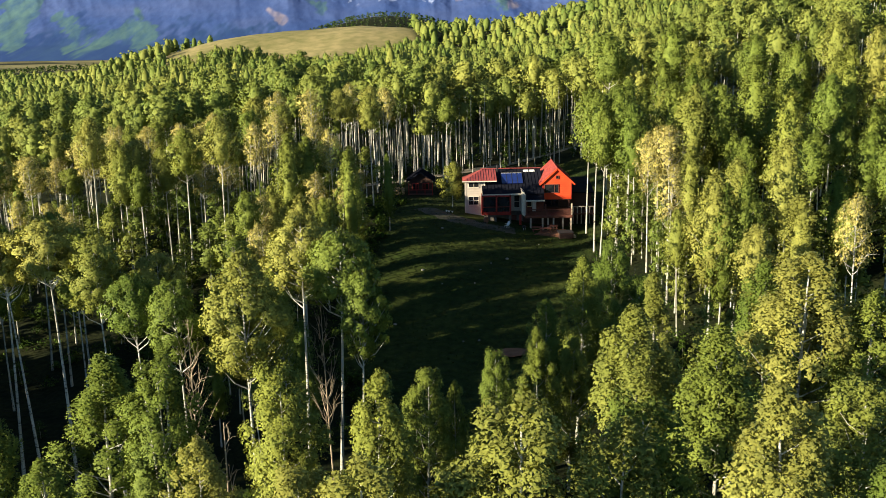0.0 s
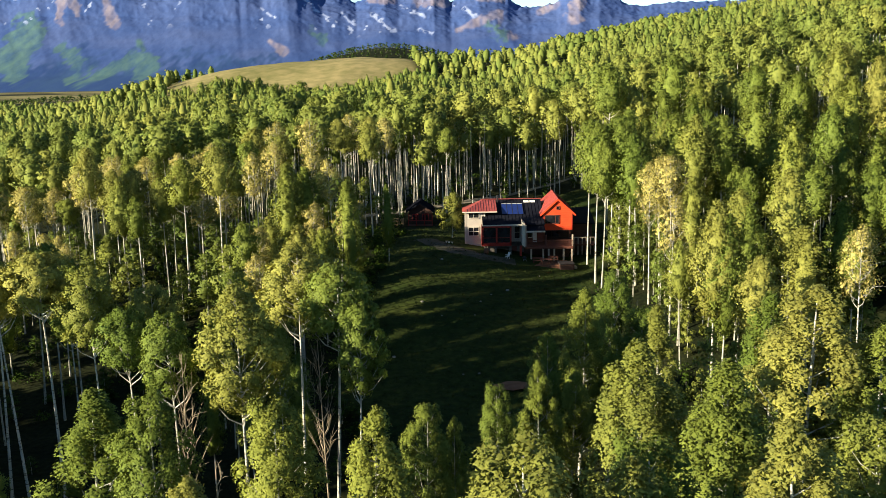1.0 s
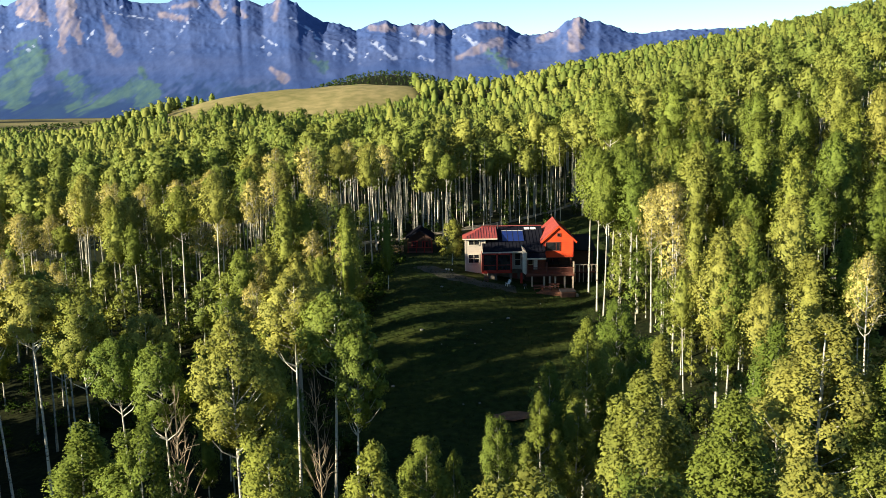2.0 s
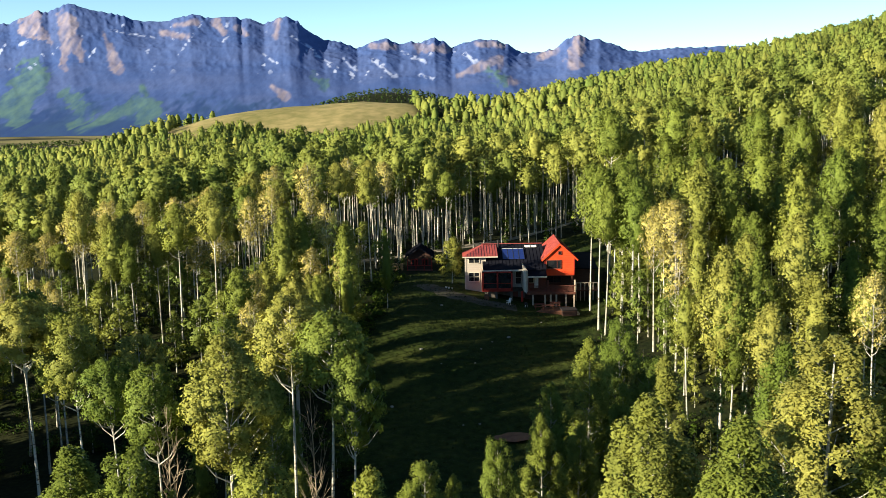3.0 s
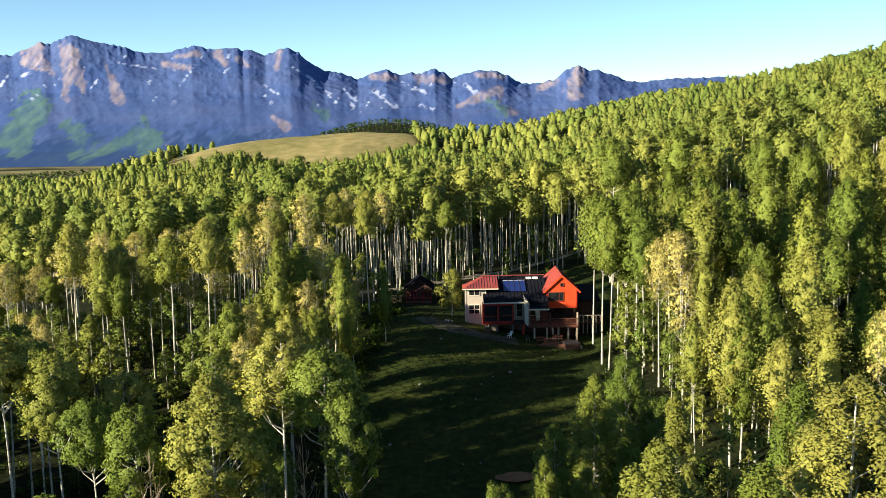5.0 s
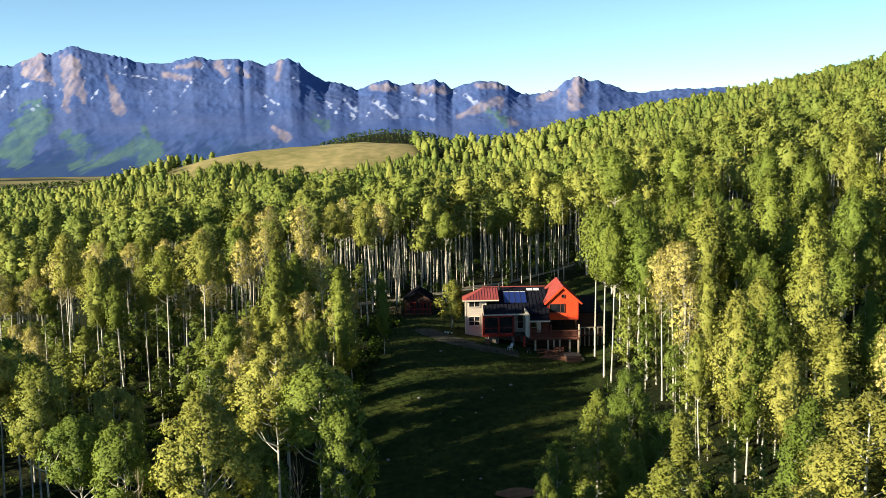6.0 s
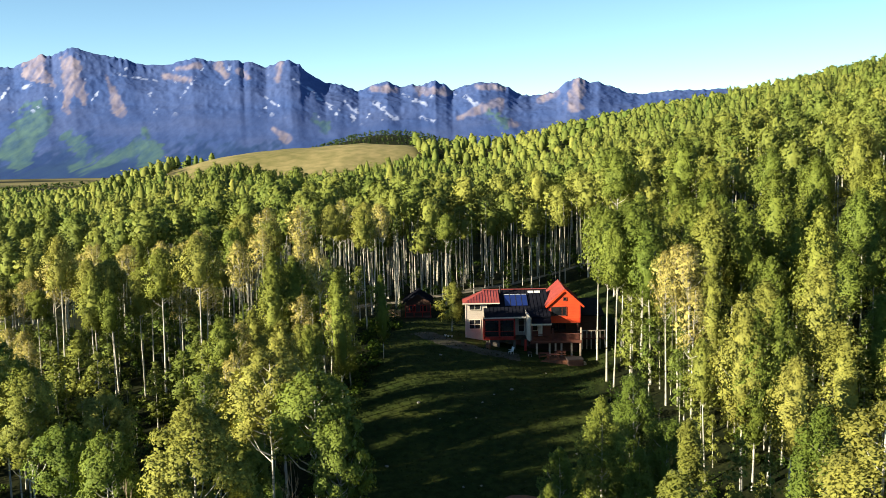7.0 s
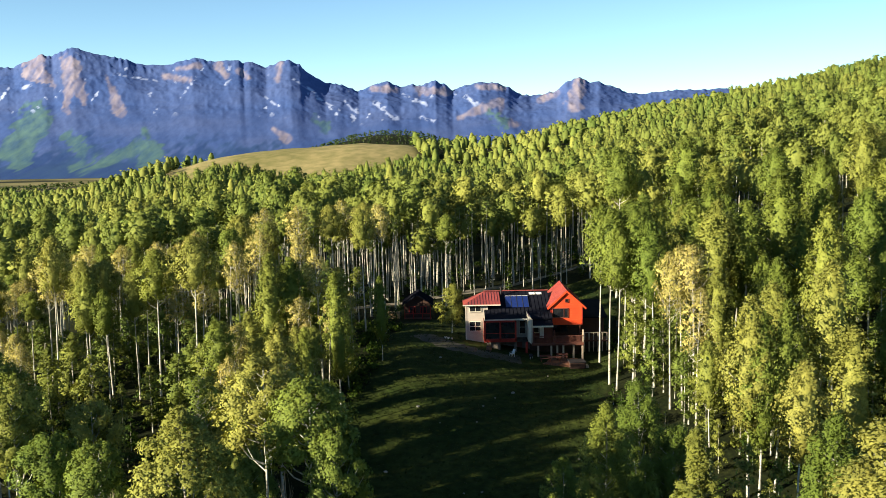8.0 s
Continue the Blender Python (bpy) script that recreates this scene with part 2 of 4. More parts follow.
CREST_Z = [235, 248, 249, 299, 289, 326, 292, 273, 257, 247, 246, 275, 258, 263, 251, 258, 234, 255, 259, 241, 207, 165, 160, 131, 146, 167, 144, 154, 149, 169, 148, 129, 151, 161, 153, 137, 113, 101, 109, 122, 155, 172, 149, 153, 129, 100, 114, 120]
FOOT, BACK = 2750, 4050


def rugged(x, y, size, seed, rounds=5):
    """Sharp-crested fractal relief, about -1 to 1."""
    out, amp, k = 0, 1.0, 0
    while k < rounds:
        out = out + amp * (1 - 2.2 * np.abs(grain(x, y, size, seed + k)))
        size, amp, k = size * 0.48, amp * 0.5, k + 1
    return out * 0.6


def mountain_height(x, y):
    """Talus at the foot, a band of cliffs below the crest, spurs and gullies running down the face."""
    s = np.clip((y - FOOT) / (BACK - FOOT), 0, 1)
    line = x * BACK / y
    crest = np.interp(line, CREST_X, CREST_Z)
    broad = sum(np.interp(line + d, CREST_X, CREST_Z) for d in range(-400, 401, 80)) / 11
    z = -150 + (broad + 150) * np.interp(s, [0, 0.25, 0.5, 0.72, 0.80, 0.92, 1], [0, 0.10, 0.30, 0.55, 0.70, 0.86, 1]) + (crest - broad) * s ** 4
    lean = line + 50 * grain(line, y, 500, 31) - 0.16 * (BACK - y)
    belly = np.sin(np.pi * np.clip(s, 0, 1)) ** 0.8
    z = z + (7 * rugged(lean, 0.3 * y, 300, 3, 2) + 1.7 * rugged(line - 0.12 * (BACK - y), 0.45 * y, 90, 13, 3)) * belly * step(-0.1, 0.7, s)
    z = z + 3.6 * rugged(line, 0.7 * y, 42, 7, 3) * step(0.55, 0.85, s) * (1 - 0.5 * s ** 8) + 5 * rugged(line, 0.5 * y, 24, 17, 2) * s ** 14
    return z - np.clip(y - BACK, 0, 900) * 0.8


bearing, gy, quads = sheet(np.linspace(-0.60, 0.36, 800), np.concatenate([np.linspace(FOOT - 40, 3400, 60), np.linspace(3406, BACK, 118), [4080, 4150]]))
gx = bearing * gy
gz = mountain_height(gx, gy)
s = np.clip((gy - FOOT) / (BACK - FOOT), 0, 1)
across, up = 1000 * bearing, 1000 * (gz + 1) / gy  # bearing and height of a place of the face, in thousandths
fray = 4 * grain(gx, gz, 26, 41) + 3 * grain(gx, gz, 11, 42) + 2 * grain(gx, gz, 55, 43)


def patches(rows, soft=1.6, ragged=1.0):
    """Tongues of sunlit talus, sunlit meadow or snow painted on the face: from one end to the other, with the half
    width at each.
    """
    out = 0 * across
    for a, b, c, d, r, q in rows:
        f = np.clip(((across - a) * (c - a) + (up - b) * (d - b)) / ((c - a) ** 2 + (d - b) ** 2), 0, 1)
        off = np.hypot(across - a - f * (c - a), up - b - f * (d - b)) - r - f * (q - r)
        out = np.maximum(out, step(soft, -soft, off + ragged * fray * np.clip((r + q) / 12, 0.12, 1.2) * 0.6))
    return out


# warm pale tones paint low sunlight onto talus and peak faces
sunlit_scree = patches([
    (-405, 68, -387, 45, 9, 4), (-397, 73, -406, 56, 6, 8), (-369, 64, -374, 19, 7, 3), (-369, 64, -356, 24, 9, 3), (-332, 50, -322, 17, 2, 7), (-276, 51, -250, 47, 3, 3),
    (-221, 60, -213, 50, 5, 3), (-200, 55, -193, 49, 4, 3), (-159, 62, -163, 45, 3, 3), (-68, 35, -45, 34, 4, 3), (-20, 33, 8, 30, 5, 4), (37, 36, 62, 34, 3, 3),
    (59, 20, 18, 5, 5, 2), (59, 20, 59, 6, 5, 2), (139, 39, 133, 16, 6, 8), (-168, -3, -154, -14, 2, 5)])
sunlit_scree = np.maximum(sunlit_scree, patches([(99, 21, 116, 28, 3, 3), (70, -1, 76, -4, 5, 3), (-240, 60, -262, 58, 3, 2)]))
sunlit_scree = sunlit_scree * np.clip(0.85 + 0.5 * grain(gx, 0.4 * gz, 12, 44), 0.25, 1)
# green meadow and wood patches, with sunlight put into their lighter colour
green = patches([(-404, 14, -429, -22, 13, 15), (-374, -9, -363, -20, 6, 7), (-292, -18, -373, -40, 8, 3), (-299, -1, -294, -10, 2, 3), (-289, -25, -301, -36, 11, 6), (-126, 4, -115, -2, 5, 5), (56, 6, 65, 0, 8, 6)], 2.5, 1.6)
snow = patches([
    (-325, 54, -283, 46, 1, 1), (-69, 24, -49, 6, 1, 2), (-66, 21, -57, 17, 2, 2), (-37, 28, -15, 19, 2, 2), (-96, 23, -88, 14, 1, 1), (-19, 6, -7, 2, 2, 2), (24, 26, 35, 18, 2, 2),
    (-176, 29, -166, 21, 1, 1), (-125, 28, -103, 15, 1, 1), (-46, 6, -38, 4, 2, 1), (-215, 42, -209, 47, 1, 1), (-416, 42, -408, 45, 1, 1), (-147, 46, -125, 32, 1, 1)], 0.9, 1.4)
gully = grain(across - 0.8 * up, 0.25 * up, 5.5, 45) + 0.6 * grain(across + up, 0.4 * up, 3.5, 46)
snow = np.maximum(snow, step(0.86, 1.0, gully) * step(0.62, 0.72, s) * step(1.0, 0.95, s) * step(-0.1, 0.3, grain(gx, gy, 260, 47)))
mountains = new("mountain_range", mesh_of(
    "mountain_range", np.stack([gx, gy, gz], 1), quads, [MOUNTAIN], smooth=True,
    wooded=step(0.46, 0.26, s + 0.03 * fray), sunlit_scree=0.9 * sunlit_scree, sunlit_meadows=0.9 * green, snow=0.9 * snow * (1 - sunlit_scree) * step(-0.45, 0.1, grain(gx, gz, 13, 48) + 0.5 * grain(gx, gz, 6, 49))))
tagged(mountains, "rocky mountain range with painted blue haze and sunlit patches, snow patches and wooded foot", "mountain", kind="structure")


# ---- trees ----
rng = np.random.default_rng(11)


def tube(path, radii, sides):
    """Places and faces of a tapering tube along a path."""
    path, ring = np.asarray(path, float), []
    turn = np.arange(sides) * 2 * np.pi / sides
    for k, p in enumerate(path):
        d = path[min(k + 1, len(path) - 1)] - path[max(k - 1, 0)]
        d = d / np.linalg.norm(d)
        a = np.cross(d, (0.31, 0.9, 0.2))
        a = a / np.linalg.norm(a)
        b = np.cross(d, a)
        out = np.cos(turn)[:, None] * a + np.sin(turn)[:, None] * b
        ring.append(np.concatenate([p + radii[k] * out, out], 1))
    k = np.arange(len(path) * sides).reshape(len(path), sides)
    nxt = np.roll(k, -1, 1)
    return np.concatenate(ring), np.stack([k[:-1], nxt[:-1], nxt[1:], k[1:]], -1).reshape(-1, 4)


def joined(pieces):
    verts, quads, n = [], [], 0
    for v, q in pieces:
        verts.append(v)
        quads.append(np.where(q < 0, -1, q + n))
        n += len(v)
    return np.concatenate(verts), np.concatenate(quads)


def unit(v):
    return v / (np.linalg.norm(v, axis=1, keepdims=True) + 1e-9)


def leaves(centres, spread, size, squash=1.0, axis=None, normal=0.10, knobby=0.5):
    """Small leaf sprays on the rounded clumps at the centres; their light falls as on the clump and the crown that they make up."""
    n = len(centres)
    out = unit(rng.normal(0, 1, (n, 3)))
    out[:, 2] = np.where((out[:, 2] < -0.25) & (rng.uniform(0, 1, n) < 0.55), -out[:, 2], out[:, 2])
    spread = np.broadcast_to(np.asarray(spread, float), (n,))[:, None]
    c = centres + out * spread * rng.uniform(0.62, 1.14, (n, 1)) * (1, 1, squash)
    bent = out + (0, 0, 0.25)
    if axis is not None:
        bent = knobby * out + unit((c - axis) * (1, 1, 0.7)) + (0, 0, 0.12)
    bent = unit(bent)
    out = bent + rng.normal(0, 0.55, (n, 3))
    out = out * np.sign((out * bent).sum(1, keepdims=True))
    out = unit(out)
    a = unit(np.cross(out, rng.normal(0, 1, (n, 3))))
    b = np.cross(out, a)
    s = size * rng.uniform(0.6, 1.4, (n, 1))
    up = out * s * 0.2
    v = np.stack([c - a * s, c - b * s * 0.8 + up, c + a * s * 0.8 + b * s * 0.5], 1)
    bent = bent + rng.normal(0, normal, (n, 3))
    v = np.concatenate([v, np.repeat(bent[:, None], 3, 1)], 2)
    return v.reshape(-1, 6), np.concatenate([np.arange(3 * n).reshape(n, 3), np.full((n, 1), -1)], 1)


def clumps(spots, size, axis):
    """The dense hearts of the leaf clumps: uneven eight-sided knots."""
    n = len(spots)
    reach = np.broadcast_to(np.asarray(size, float), (n,))[:, None, None] * rng.uniform(0.7, 1.2, (n, 6, 1))
    turn = rng.uniform(0, np.pi, n)
    ring = np.stack([np.stack([np.cos(turn + k * np.pi / 2), np.sin(turn + k * np.pi / 2), 0 * turn + rng.uniform(-0.3, 0.3, n)], 1) for k in range(4)], 1)
    poles = np.broadcast_to(np.array([[0, 0, 0.85], [0, 0, -0.85]]), (n, 2, 3))
    way = np.concatenate([ring, poles], 1)
    away = unit((spots - axis) * (1, 1, 0.7))
    v = np.concatenate([spots[:, None] + way * reach, 0.5 * way + away[:, None] + (0, 0, 0.12)], 2)
    tri = np.array([(k, (k + 1) % 4, 4, -1) for k in range(4)] + [((k + 1) % 4, k, 5, -1) for k in range(4)])
    q = np.where(tri[None] < 0, -1, tri[None] + 6 * np.arange(n)[:, None, None])
    return v.reshape(-1, 6), q.reshape(-1, 4)


def core_of(where, base, radius, form, core, sides=9):
    """The closed inner mass of a crown: an uneven lathe a little inside its outline, capped at both ends."""
    rows = []
    for c in (0.0, 0.12, 0.32, 0.52, 0.72, 0.88, 0.96):
        a = np.arange(sides) * 2 * np.pi / sides + rng.uniform(0, 0.5)
        r = radius * SHAPES[form](c) * core * rng.uniform(0.82, 1.15, sides) * (0.45 if c == 0 else 0.5 if c > 0.95 else 1)
        p = where(base + (0.985 - base) * c) + np.stack([np.cos(a) * r, np.sin(a) * r, rng.normal(0, 0.06 * radius, sides)], 1)
        n = np.stack([np.cos(a), np.sin(a), np.full(sides, 1.7 * (c - 0.42) + 0.1)], 1)
        rows.append(np.concatenate([p, unit(n)], 1))
    k = np.arange(len(rows) * sides).reshape(len(rows), sides)
    nxt = np.roll(k, -1, 1)
    verts = np.concatenate(rows + [np.array([[*where(base), 0, 0, -1.0], [*where(0.975), 0, 0, 1.0]])])
    low, high = len(verts) - 2, len(verts) - 1
    caps = [(k[0, (j + 1) % sides], k[0, j], low, -1) for j in range(sides)] + [(k[-1, j], k[-1, (j + 1) % sides], high, -1) for j in range(sides)]
    return verts, np.concatenate([np.stack([k[:-1], nxt[:-1], nxt[1:], k[1:]], -1).reshape(-1, 4), np.array(caps)])


SHAPES = {  # half width of the crown from its lower edge (0) to its top (1)
    "dome": lambda c: np.sin(np.pi * (0.20 + 0.74 * c)) ** 0.6,
    "egg": lambda c: np.sin(np.pi * (0.14 + 0.83 * c ** 0.9)) ** 0.8,
    "cone": lambda c: (1 - c) ** 0.8 * min(1, 0.55 + 2.2 * c) + 0.06,
}


def aspen(h=20.0, base=0.45, radius=2.6, puffs=24, count=2000, leaf=0.2, sides=7, girth=0.17, form="dome", puff=0.33, heart=0.55, fill=0, twigs=0, tall=0.9, core=0.0, knots=0, knot=0.12, inner=0.58):
    """Trunk and crown arrays of one aspen: a pale swaying trunk, rising limbs, leaf sprays on rounded clumps at their ends."""
    ph = rng.uniform(0, 6.28, 2)
    sway = 0.012 * h
    where = lambda s: np.array([sway * (np.sin(2.6 * s + ph[0]) - np.sin(ph[0])), sway * (np.sin(2.2 * s + ph[1]) - np.sin(ph[1])), s * h])  # noqa: E731
    ks = np.linspace(0, 0.97, 7 if sides > 4 else 4)
    wood = [tube([where(s) for s in ks], [girth * (1.0 - 0.86 * s) * (1.25 if s == 0 else 1) for s in ks], sides)]
    spots, sizes = [], []
    for i in range(puffs):
        c = (i + rng.uniform(0.1, 0.9)) / puffs
        wide = radius * SHAPES[form](c)
        size = radius * puff * rng.uniform(0.72, 1.28) * (0.72 if c > 0.85 or form == "cone" and c > 0.6 else 1)
        reach = max(0.0, wide * np.sqrt(rng.uniform(0.22, 1.0)) * rng.uniform(0.85, 1.08) - 0.45 * size)
        turn = i * 2.4 + rng.uniform(-0.5, 0.5)
        s = base + (0.985 - base) * c
        tip = where(s) + np.array([np.cos(turn), np.sin(turn), 0]) * reach + (0, 0, -0.35 * size if c > 0.8 else 0)
        root = where(max(0.2 * base, s - reach * rng.uniform(0.5, 0.9) / h - 0.02))
        if sides > 5 and (i % 2 == 0 or twigs):
            r = girth * (0.36 - 0.2 * c)
            bend = root + (tip - root) * (0.55, 0.55, 0.35)
            wood.append(tube([root, bend, tip], [r, r * 0.7, r * 0.25], 4))
            for _ in range(twigs):
                q = root + (tip - root) * rng.uniform(0.35, 0.95)
                e = (tip - root) * rng.uniform(0.2, 0.45) + rng.normal(0, 0.28, 3) * (reach + 0.4)
                e[2] = abs(e[2]) + 0.2
                wood.append(tube([q, q + e * 0.6 + (0, 0, 0.05), q + e], [r * 0.4, r * 0.3, r * 0.12], 3))
        spots.append(tip)
        sizes.append(size)
    spots.append(where(0.97) + (0, 0, -0.25 * radius * puff))
    sizes.append(radius * puff * 0.75)
    spots, sizes = np.array(spots), np.array(sizes)
    if not count:
        return joined(wood), None
    axis = where(base + 0.35 * (1 - base))
    pick = rng.choice(len(spots), count, p=sizes ** 2 / (sizes ** 2).sum())
    crown = [leaves(spots[pick], sizes[pick], leaf, tall, axis)]
    if core:
        crown.append(core_of(where, base, radius, form, core * inner, 9 if sides > 5 else 6))
        lobe = rng.uniform(0, 6.283, 2)

        def skin(n):
            c, a = rng.uniform(0.0, 0.98, n), rng.uniform(0, 6.283, n)
            r = radius * np.array([SHAPES[form](v) for v in c]) * core * rng.uniform(0.62, 1.14, n) * (1 + 0.20 * np.sin(3 * a + 6 * c + lobe[0]) + 0.16 * np.sin(5 * a - 11 * c + lobe[1]))
            return np.stack([r * np.cos(a), r * np.sin(a), 0 * r], 1) + np.array([where(v) for v in base + (0.985 - base) * c])

        crown.append(leaves(skin(count // 2), 0.10 * radius, leaf, 1.0, axis, knobby=0.3))
        if knots:
            crown.append(clumps(skin(knots), radius * knot * rng.uniform(0.6, 1.4, knots), axis))
    if fill:
        near = np.repeat(np.arange(len(spots)), fill)
        d = unit(rng.normal(0, 1, (len(near), 3)))
        crown.append(clumps(spots[near] + d * (sizes[near] * rng.uniform(0.45, 0.85, len(near)))[:, None] * (1, 1, tall), sizes[near] * 0.24, axis))
    if heart:
        crown.append(clumps(spots, sizes * heart, axis))
    return joined(wood), joined(crown)


def tree_thing(shape, x, y, h0, name="aspen_tree", leaf=None, bark=None):
    """A tree as an object: an empty with trunk and crown."""
    (tv, tq), crown = shape
    root = new(name)
    trunk = new("trunk", mesh_of("trunk", tv, tq, [bark or BARK], smooth=True))
    trunk.parent = root
    if crown:
        top = new("crown", mesh_of("crown", crown[0], crown[1], [leaf or LEAF], smooth=True))
        top.parent = root
    return root


KINDS = {"green": LEAF, "yellow": LEAF_YELLOW, "pale": LEAF_PALE}
SAYS = {
    "green": "tall aspen with white trunk and green summer crown",
    "yellow": "tall aspen with white trunk and yellow-green sunlit crown",
    "pale": "thinly leaved aspen with pale straw-coloured crown",
    "bare": "leafless grey-brown dead aspen with bare twigs",
}
used = {}


def plant(stock, which, x, y, height, wide, kind, group="aspens round the clearing", turn=None):
    """Sets a tree of the stock on the ground: the first of a sort is the original, the others share its meshes."""
    shape, h0 = stock[which % len(stock)]
    turn = rng.uniform(0, 360) if turn is None else turn
    k = height / h0
    m = pose(x, y, float(land(x, y)) - 0.1, rng.normal(0, 1.2), rng.normal(0, 1.2), turn) @ Matrix.Diagonal((k * wide, k * wide, k, 1))
    key = (id(shape), which % len(stock))
    if key not in used:
        used[key] = tree_thing(shape, x, y, h0, bark=TWIG if kind == "bare" else None)
        ob = used[key]
        ob.matrix_basis = m
    else:
        ob = used[key].copy()
        scene.collection.objects.link(ob)
        ob.matrix_basis = m
        for c in used[key].children:
            d = c.copy()
            scene.collection.objects.link(d)
            d.parent = ob
    for c in ob.children:
        if c.name.startswith("crown"):
            c.material_slots[0].link = "OBJECT"
            c.material_slots[0].material = KINDS.get(kind, LEAF)
    if kind == "bare":
        ob.name = "dead_aspen"
    return tagged(ob, SAYS[kind], "tree", group)


NEAR = [(aspen(18, b, r, n, 27000, 0.078, 8, 0.16, f, p, 0.5, 12, tall=1.25), 18) for b, r, n, f, p in (
    (0.22, 3.1, 84, "egg", 0.20), (0.30, 2.9, 74, "dome", 0.21), (0.18, 3.2, 90, "egg", 0.19), (0.34, 3.0, 72, "dome", 0.22), (0.26, 2.7, 76, "egg", 0.21))]
CONE = [(aspen(18, 0.25, 2.8, 84, 24000, 0.080, 8, 0.16, "cone", 0.19, 0.5, 12, tall=1.25), 18)]
GROVE = [(aspen(24, b, r, n, 9500, 0.098, 8, 0.16, f, p, 0.42, 7, tall=1.0), 24) for b, r, n, f, p in (
    (0.79, 2.7, 56, "dome", 0.21), (0.74, 2.6, 58, "dome", 0.21), (0.81, 2.6, 50, "dome", 0.22), (0.76, 2.8, 56, "dome", 0.20))]
BROAD = [(aspen(24, b, r, 84, 15000, 0.098, 8, 0.17, "egg", 0.18, 0.42, 8, tall=1.0), 24) for b, r in ((0.64, 3.3), (0.68, 2.9))]
TALL = [(aspen(22, b, r, n, 3600, 0.15, 6, 0.155, f, p, 0.5, 4, tall=1.1, core=0.84, knots=70, knot=0.07, inner=0.48), 22) for b, r, n, f, p in (
    (0.61, 3.2, 34, "egg", 0.22), (0.53, 3.3, 38, "egg", 0.21), (0.67, 3.0, 30, "dome", 0.23), (0.57, 3.4, 36, "egg", 0.21), (0.64, 3.0, 32, "egg", 0.23), (0.48, 3.2, 40, "egg", 0.21))]
CLEAR = [(aspen(22, b, r, n, 3000, 0.145, 6, 0.155, "dome", p, 0.5, 4, core=0.78, knots=40, knot=0.07, inner=0.4), 22) for b, r, n, p in ((0.70, 2.8, 28, 0.25), (0.66, 2.9, 30, 0.24), (0.74, 2.7, 26, 0.26), (0.68, 2.6, 28, 0.26))]
FULL = [(aspen(20, b, r, n, 4000, 0.15, 6, 0.15, "egg", 0.22, 0.5, 4, tall=1.1, core=0.84, knots=70, knot=0.07, inner=0.48), 20) for b, r, n in ((0.28, 3.0, 42), (0.20, 3.1, 46), (0.35, 3.0, 40), (0.42, 3.0, 38))]
BUSH = [(aspen(8, 0.22, 2.4, 22, 5200, 0.12, 6, 0.10, "dome", 0.36, 0.55, 8), 8)]
BARE = [(aspen(16, 0.3, 2.4, 22, 0, 0.1, 6, 0.14, "egg", twigs=4), 16), (aspen(15, 0.5, 2.0, 24, 0, 0.1, 6, 0.15, "dome", twigs=5), 15)]
SPARSE = [(aspen(20, b, r, n, 2600, 0.12, 7, 0.17, "dome", 0.36, 0, 4, 3), 20) for b, r, n in ((0.66, 2.6, 20), (0.60, 2.8, 24), (0.70, 2.4, 18))]

# x, y, height of the top, width, sort
FRONT_RIGHT = [
    (16.7, 42.3, -16.8, 1.0, "yellow"), (22.0, 48.2, -18.8, 1.0, "yellow"), (7.2, 42.5, -18.4, 1.0, "yellow"), (9.9, 45.5, -19.0, 1.0, "green"),
    (15.3, 52.6, -17.6, 1.1, "green"), (11.9, 56.4, -17.6, 1.0, "yellow"), (23.3, 61.3, -15.8, 1.15, "yellow"),
    (28.0, 60.5, -18.0, 1.0, "green"), (3.2, 40.8, -17.0, 1.0, "yellow"), (19.0, 38.5, -19.5, 1.0, "green"), (24.6, 70.5, -18.8, 0.9, "green"),
]
FRONT_LEFT = [
    (-3.5, 38.5, -18.6, 1.0, "yellow"), (-13.4, 47.5, -21.5, 0.9, "yellow"), (-10.5, 55.4, -20.6, 0.9, "green"), (-21.9, 58.5, -20.8, 1.2, "green"),
    (-4.1, 50.3, -19.4, 0.8, "green"), (-1.6, 61.6, -23.2, 0.8, "green"), (0.8, 62.4, -24.6, 0.6, "green"), (4.0, 70.0, -25.2, 0.7, "green"),
    (7.8, 74.0, -24.8, 0.9, "green"), (-28.5, 58.0, -23.5, 1.0, "green"), (-7.3, 40.5, -19.6, 0.9, "yellow"), (-22.0, 50.0, -23.8, 1.0, "green"), (-17.4, 57.0, -20.8, 0.9, "green"),
]
STAND = [
    (-22.2, 70.5, -18.8, 0.9, "green"), (-27.4, 76.6, -16.9, 0.95, "yellow"), (-31.3, 76.4, -15.9, 1.05, "yellow"), (-11.4, 75.0, -15.3, 1.05, "yellow"), (-8.6, 72.0, -15.9, 1.1, "green"),
    (-19.3, 68.5, -18.4, 0.95, "green"), (-34.6, 77.5, -17.2, 1.0, "yellow"), (-24.4, 79.5, -19.0, 0.9, "yellow"), (-37.5, 80.0, -17.0, 1.0, "green"),
]
